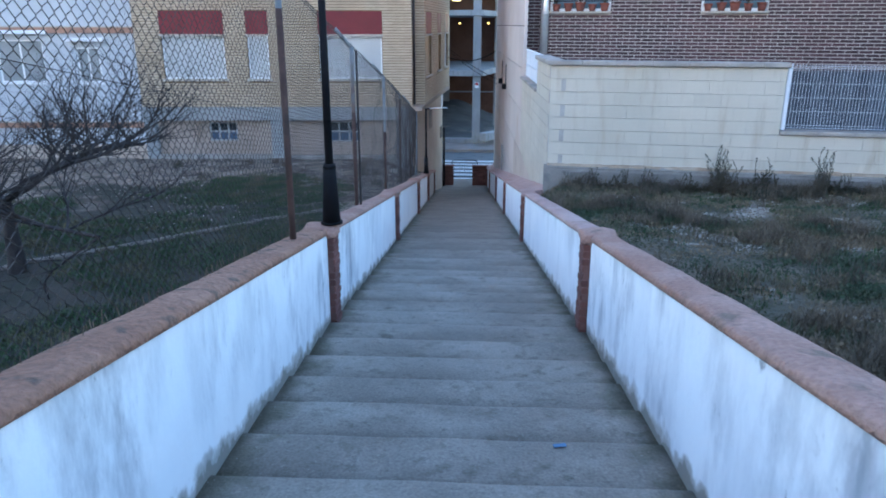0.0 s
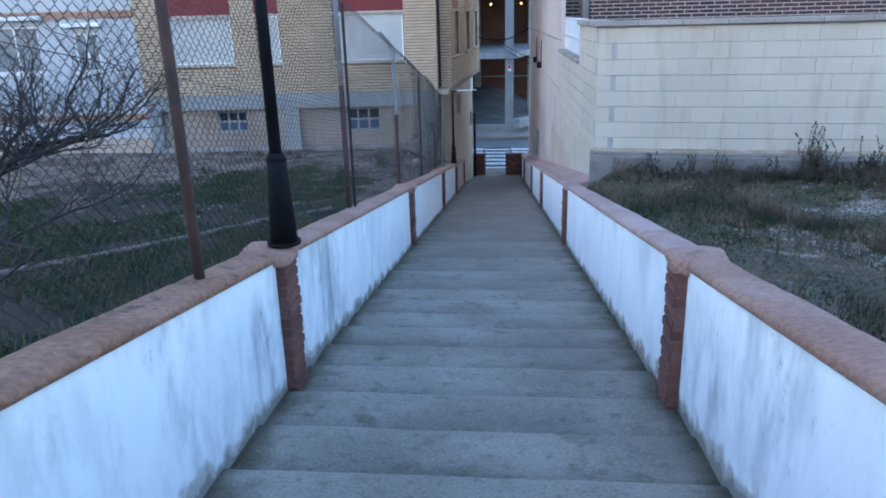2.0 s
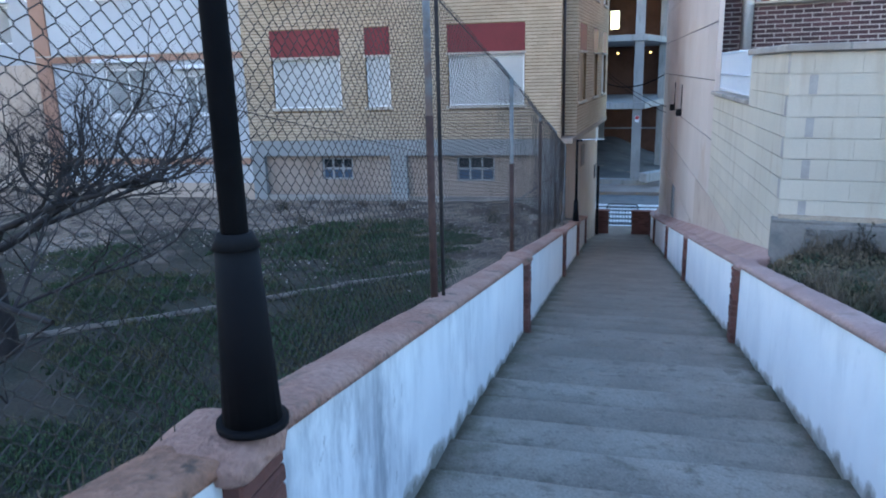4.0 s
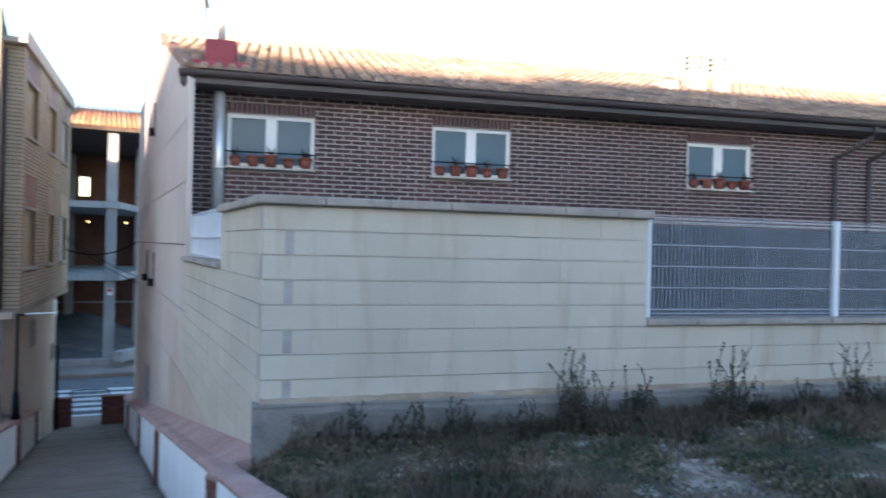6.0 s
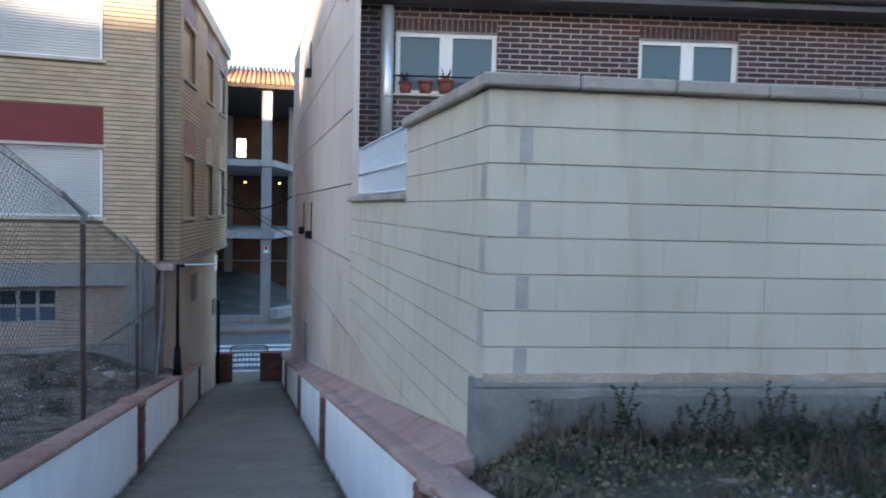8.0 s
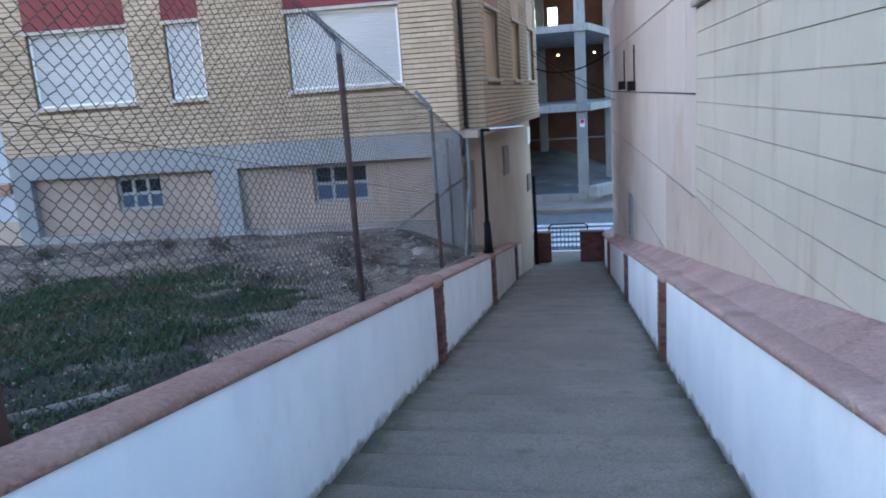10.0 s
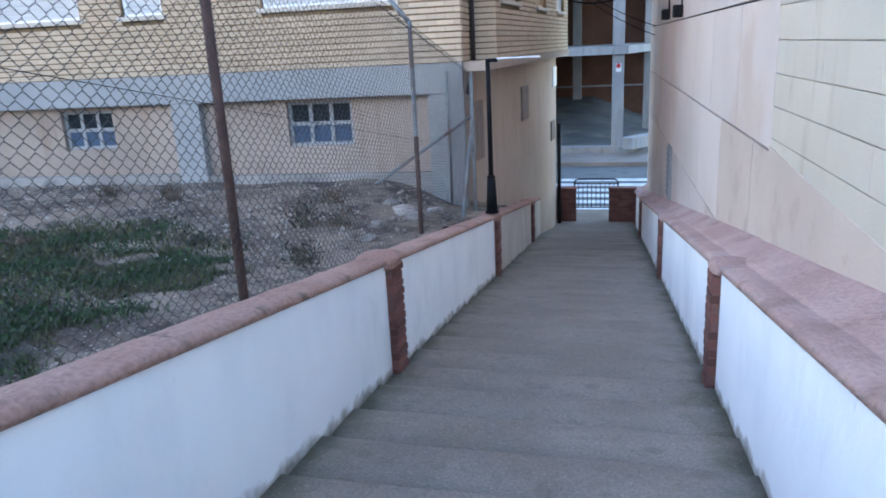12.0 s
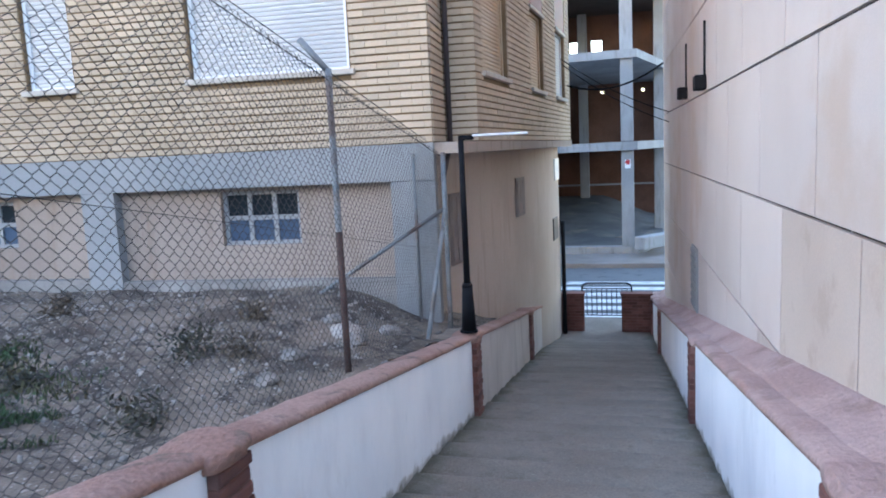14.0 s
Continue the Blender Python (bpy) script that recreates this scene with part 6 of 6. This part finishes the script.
def blades(name, count, area, z_of, h0, h1, width, material, label, keep=None, seed=1):
    rng = np.random.default_rng(seed)
    verts, faces = [], []
    made = tries = 0
    while made < count and tries < count * 8:
        tries += 1
        x, y = rng.uniform(area[0], area[1]), rng.uniform(area[2], area[3])
        if keep and not keep(x, y, rng.random()):
            continue
        z = z_of(x, y) - 0.01
        h = rng.uniform(h0, h1)
        a = rng.uniform(0, 6.283)
        lean = rng.uniform(0.1, 0.9) * h
        b = a + rng.uniform(-1.2, 1.2)
        dx, dy = math.cos(a) * width, math.sin(a) * width
        lx, ly = math.cos(b + 1.57) * lean, math.sin(b + 1.57) * lean
        k = len(verts)
        verts += [(x - dx, y - dy, z), (x + dx, y + dy, z), (x + lx * 0.4 + dx * 0.7, y + ly * 0.4 + dy * 0.7, z + h * 0.6), (x + lx * 0.4 - dx * 0.7, y + ly * 0.4 - dy * 0.7, z + h * 0.6), (x + lx, y + ly, z + h)]
        faces += [(k, k + 1, k + 2, k + 3), (k + 3, k + 2, k + 4)]
        made += 1
    tagged(raw(name, verts, faces, material), label, "grass", kind="stuff")


def patch(x, y, s, seed):
    return noise.noise((x * s, y * s, seed))


def green_oval(x, y):
    return 1 - ((x + 5.6) / 2.9) ** 2 - ((y - 18.8) / 2.4) ** 2


def west_grass(x, y, u):
    if x > left_x(y) - (0.45 if y < 12 else 1.5):
        return False
    d = patch(x, y, 0.42, 3) + 0.5 * patch(x, y, 1.4, 9)
    green = 0.3 if y < 15 else 0.3 - 0.2 * (y - 15)
    oval = green_oval(x, y)
    green = max(green, min(0.35, 0.6 * oval)) - 0.5 * max(0, 1 - (left_x(y) - 0.3 - x) / 1.4) * (y > 11)
    return d + green > 0.35 * u


def bare(x, y):
    """Worn stony spots on the east plot."""
    return patch(x, y, 0.8, 50) + 0.35 * patch(x, y, 3.0, 51) > 0.36


def east_grass(x, y, u):
    if bare(x, y) and u > 0.12:
        return False
    if x < right_x(y) + 0.33 or y > 13.2 - 0.135 * (x - 1.31):
        return False
    return patch(x, y, 0.6, 13) + 0.5 * patch(x, y, 1.9, 4) + 0.18 > 0.55 * u


blades("grass", 85000, (-15, -1.7, 3.5, 23.5), left_ground, 0.03, 0.12, 0.008, GRASS, "short green and straw grass in patches", west_grass, 2)
blades("grass", 42000, (-9, -2.8, 16, 21), left_ground, 0.02, 0.075, 0.006, GRASS, "thick low green grass on the stony ground", lambda x, y, u: 0.8 * green_oval(x, y) + 1.1 * patch(x, y, 0.9, 33) + 0.9 * patch(x, y, 2.2, 34) + 0.5 * patch(x, y, 5.5, 35) > 0.42 + 0.4 * u, 12)
blades("grass", 70000, (1.2, 12, 3.0, 13.2), right_ground, 0.03, 0.12, 0.006, WINTER_GRASS, "short dry winter grass on the plot", east_grass, 3)
blades("grass", 26000, (1.2, 11, 5.0, 13.2), right_ground, 0.025, 0.09, 0.007, GRASS, "low green growth among the dry turf", lambda x, y, u: x > right_x(y) + 0.30 and y < 13.25 - 0.135 * (x - 1.31) and not bare(x, y) and patch(x, y, 0.8, 81) + 0.6 * patch(x, y, 2.4, 82) > 0.5 * u - 0.12, 15)
blades("dry_grass", 26000, (1.2, 12, 3.0, 13.2), right_ground, 0.06, 0.24, 0.005, STRAW, "dead straw tufts among the turf", lambda x, y, u: east_grass(x, y, u) and patch(x, y, 2.2, 30) > 0.1, 4)


def wall_foot(x, y, u):
    d = 13.33 - 0.135 * (x - 1.31) - y
    return x > 1.5 and 0.06 < d < 0.25 + 0.75 * u * (0.6 + patch(x, y, 0.9, 61))


blades("dead_weeds", 5000, (1.4, 3.3, 10.5, 13.3), right_ground, 0.02, 0.09, 0.007, SHRUB, "low dead weeds at the wall's foot", wall_foot, 17)
blades("dead_weeds", 15000, (3.0, 12, 10.5, 13.3), right_ground, 0.03, 0.19, 0.008, SHRUB, "tangle of dead brown weeds along the wall's foot", wall_foot, 7)
blades("dry_grass", 3500, (1.4, 12, 10.5, 13.3), right_ground, 0.08, 0.30, 0.003, STRAW, "pale dead stalks along the wall's foot", wall_foot, 8)


def weed(seed, height):
    """A dead stalky weed with clumps of small leaves."""
    rng = random.Random(seed)
    w = empty("weed", pose(0, 0, -50), "dead brown stalky weed growing at the wall's foot", "plant", group="weeds along the wall")
    stems, leaves = bmesh.new(), bmesh.new()
    for k in range(int(7 + 15 * height)):
        a = rng.uniform(0, 6.28)
        d = Vector((math.cos(a) * 0.16, math.sin(a) * 0.16, 1)).normalized()
        p = Vector((rng.uniform(-0.12, 0.12), rng.uniform(-0.10, 0.10), 0))
        h = height * rng.uniform(0.18, 1.0) ** 1.4
        for s_ in range(5):
            q = p + d * h / 5
            tube(stems, p, q, 0.006 * (1 - s_ / 6), 0.006 * (1 - (s_ + 1) / 6), seg=3, cap=False)
            d = (d + Vector((rng.uniform(-0.38, 0.38), rng.uniform(-0.38, 0.38), 0.05))).normalized()
            for _ in range((14, 14, 14, 20, 26)[s_]):
                c = p.lerp(q, rng.random())
                n = Vector((rng.uniform(-1, 1), rng.uniform(-1, 1), rng.uniform(-0.3, 0.8))).normalized()
                t = n.orthogonal().normalized() * rng.uniform(0.004, 0.010)
                e = n * rng.uniform(0.018, 0.050) * (1.0 if s_ < 3 else 0.6)
                leaves.faces.new([leaves.verts.new(v) for v in (c, c + e * 0.5 + t, c + e, c + e * 0.5 - t)])
            p = q
    tagged(part("stalk", stems, DEAD_STALK, w), kind="stuff")
    tagged(part("foliage", leaves, SHRUB, w), kind="stuff")
    return w


KINDS = [weed(s_, h_) for s_, h_ in ((1, 0.72), (2, 0.46), (3, 0.30), (4, 0.90))]


def leaf_litter(name, count, area, z_of, keep, seed, label, material):
    """Small leaves lying and standing in the turf."""
    g = np.random.default_rng(seed)
    verts, faces = [], []
    made = tries = 0
    while made < count and tries < count * 8:
        tries += 1
        x, y = g.uniform(area[0], area[1]), g.uniform(area[2], area[3])
        if not keep(x, y, g.random()):
            continue
        made += 1
        c = Vector((x, y, z_of(x, y) + g.uniform(0.0, 0.07)))
        d = Vector((g.normal(), g.normal(), g.normal() * 0.6)).normalized()
        t = d.orthogonal().normalized()
        e, w_ = d * g.uniform(0.02, 0.05), t * g.uniform(0.008, 0.018)
        k = len(verts)
        verts += [tuple(c), tuple(c + e * 0.5 + w_), tuple(c + e), tuple(c + e * 0.5 - w_)]
        faces.append((k, k + 1, k + 2, k + 3))
    tagged(raw(name, verts, faces, material), label, "plants", kind="stuff")


leaf_litter("ground_cover", 42000, (1.2, 11, 4.0, 13.2), right_ground, lambda x, y, u: x > right_x(y) + 0.33 and y < 13.2 - 0.135 * (x - 1.31) and (u < 0.1 or not bare(x, y)) and patch(x, y, 0.9, 71) + 0.3 * patch(x, y, 2.7, 72) + 0.40 > 0.6 * u, 9, "low green and brown leaves in the turf", WINTER_GRASS)
leaf_litter("ground_cover", 30000, (-12, -1.8, 6.0, 23.5), left_ground, lambda x, y, u: west_grass(x, y, u), 10, "low green leaves among the grass", GRASS)
rng = random.Random(21)
CLUSTERS = (0.7, 1.3, 1.9, 2.5, 3.0, 3.3, 3.7, 4.4, 4.8, 5.6, 6.0, 6.9, 7.6, 8.4, 9.3, 10.2, 11.3)
spots = [(c_ + rng.gauss(0, 0.16), j) for c_ in CLUSTERS for j in range(4)]
for i, (u, j) in enumerate(spots):
    d = -0.14 - abs(rng.gauss(0, 0.22))
    p = BW.matrix_basis @ Vector((u, d, 0))
    if u < 2.7:
        kind = KINDS[1] if j == 0 else KINDS[2]
    else:
        kind = KINDS[(3, 0, 1, 2)[j] if rng.random() < 0.32 else rng.choice((1, 2, 2))]
    m = pose(p.x, p.y, right_ground(p.x, p.y) - 0.02, 0, 0, rng.uniform(0, 360))
    if 16 <= i < 20:
        KINDS[i - 16].matrix_basis = m
    else:
        copy_thing(kind, m)


def shrub(x, y, size, seed, z_of, label):
    rng = random.Random(seed)
    sh = empty("shrub", pose(x, y, z_of(x, y) - 0.02), label, "plant", group="low shrubs on the plot")
    bm = bmesh.new()
    for _ in range(int(420 * size)):
        a, e = rng.uniform(0, 6.28), rng.uniform(0.05, 1.3)
        d = Vector((math.cos(a) * math.cos(e), math.sin(a) * math.cos(e), math.sin(e)))
        c = d * size * rng.uniform(0.1, 0.42) * (1 + 0.4 * noise.noise(d * 2 + Vector((seed, 0, 0))))
        n = Vector((rng.uniform(-1, 1), rng.uniform(-1, 1), rng.uniform(-0.2, 1))).normalized()
        t = n.orthogonal().normalized() * 0.010
        e2 = n * rng.uniform(0.03, 0.09)
        bm.faces.new([bm.verts.new(v) for v in (c, c + e2 * 0.5 + t, c + e2, c + e2 * 0.5 - t)])
    part("foliage", bm, SHRUB if seed % 2 else STRAW, sh)


for k, (x, y, s_) in enumerate(((-6.2, 22.8, 0.55), (-3.45, 21.3, 0.75), (-3.0, 21.3, 0.5), (-2.75, 19.7, 0.55), (-6.6, 23.3, 0.4), (-4.3, 20.4, 0.5), (-7.4, 23.0, 0.45), (-9.6, 22.6, 0.6), (-3.6, 22.6, 0.5), (-8.0, 20.5, 0.6), (-6.2, 20.0, 0.5))):
    shrub(x, y, s_, 30 + k, left_ground, "low scrubby plant on the stony ground")


def pebbles(name, count, area, z_of, r0, r1, keep, seed, label):
    g = np.random.default_rng(seed)
    bm = bmesh.new()
    bmesh.ops.create_icosphere(bm, subdivisions=1, radius=1)
    bv = [v.co.copy() for v in bm.verts]
    bf = [[v.index for v in f.verts] for f in bm.faces]
    bm.free()
    verts, faces = [], []
    made = 0
    for _ in range(count * 6):
        if made >= count:
            break
        x, y = g.uniform(area[0], area[1]), g.uniform(area[2], area[3])
        if not keep(x, y, g.random()):
            continue
        made += 1
        r = r0 + (r1 - r0) * g.random() ** 4
        m = Matrix.LocRotScale((x, y, z_of(x, y) + r * 0.15), Euler((g.uniform(0, 6), g.uniform(0, 6), g.uniform(0, 6))), (r, r * g.uniform(0.5, 0.9), r * g.uniform(0.4, 0.8)))
        k = len(verts)
        verts += [tuple(m @ v) for v in bv]
        faces += [tuple(k + i for i in f) for f in bf]
    tagged(raw(name, verts, faces, STONE), label, "stones", kind="stuff")


pebbles("stones", 9000, (-13, -1.7, 14.5, 24.3), left_ground, 0.006, 0.040, lambda x, y, u: x < left_x(y) - 0.4 and patch(x, y, 0.5, 40) + (y - 17) * 0.09 > u - 0.35, 5, "loose pale stones and rubble on the bare earth")
pebbles("stones", 9000, (1.3, 10, 4, 13), right_ground, 0.005, 0.030, lambda x, y, u: x > right_x(y) + 0.4 and bare(x, y), 6, "small pale stones in the turf")


def rock(x, y, r, seed):
    bm = bmesh.new()
    bmesh.ops.create_icosphere(bm, subdivisions=2, radius=r)
    for v in bm.verts:
        v.co *= 1 + 0.35 * noise.noise(v.co / r * 1.1 + Vector((seed, 0, 0)))
        v.co.z *= 0.6
    ob = part("rock", bm, STONE)
    ob.matrix_basis = pose(x, y, left_ground(x, y) + r * 0.2, 0, 0, seed * 40)
    tagged(ob, "rough pale rock beside the low wall", "rock", group="rocks by the fence")


for k, (x, y, r) in enumerate(((-2.35, 22.1, 0.13), (-2.6, 22.5, 0.16), (-2.3, 22.9, 0.12), (-2.9, 22.9, 0.11), (-2.55, 21.3, 0.10), (-2.4, 20.6, 0.09))):
    rock(x, y, r, k + 1)


# ---- cables over the path ----
def cables():
    for nm, a, b, drop, r in (("cable", (-1.35, 33.3, 0.05), (0.75, 32.8, 0.35), 0.28, 0.022), ("cable", (-1.4, 32.4, 0.55), (0.8, 31.4, -0.75), 0.12, 0.010), ("cable", (-1.4, 32.4, 0.45), (0.8, 31.4, -0.95), 0.12, 0.010)):
        tagged(curve_tube(nm, sag(a, b, drop), r, BLACK_METAL), "thin black cable slung between the houses", "cable", group="cables over the path")


cables()

# a scrap of blue plastic on the stairs
bm = bmesh.new()
box(bm, -0.035, 0.035, -0.014, 0.014, 0, 0.004)
scrap = tagged(part("plastic_scrap", bm, COBALT), "tiny blue plastic scrap lying on a step", "litter")
scrap.matrix_basis = pose(0.50, 3.58, slope_z(3.67) + 0.018, 0, 0, 12)
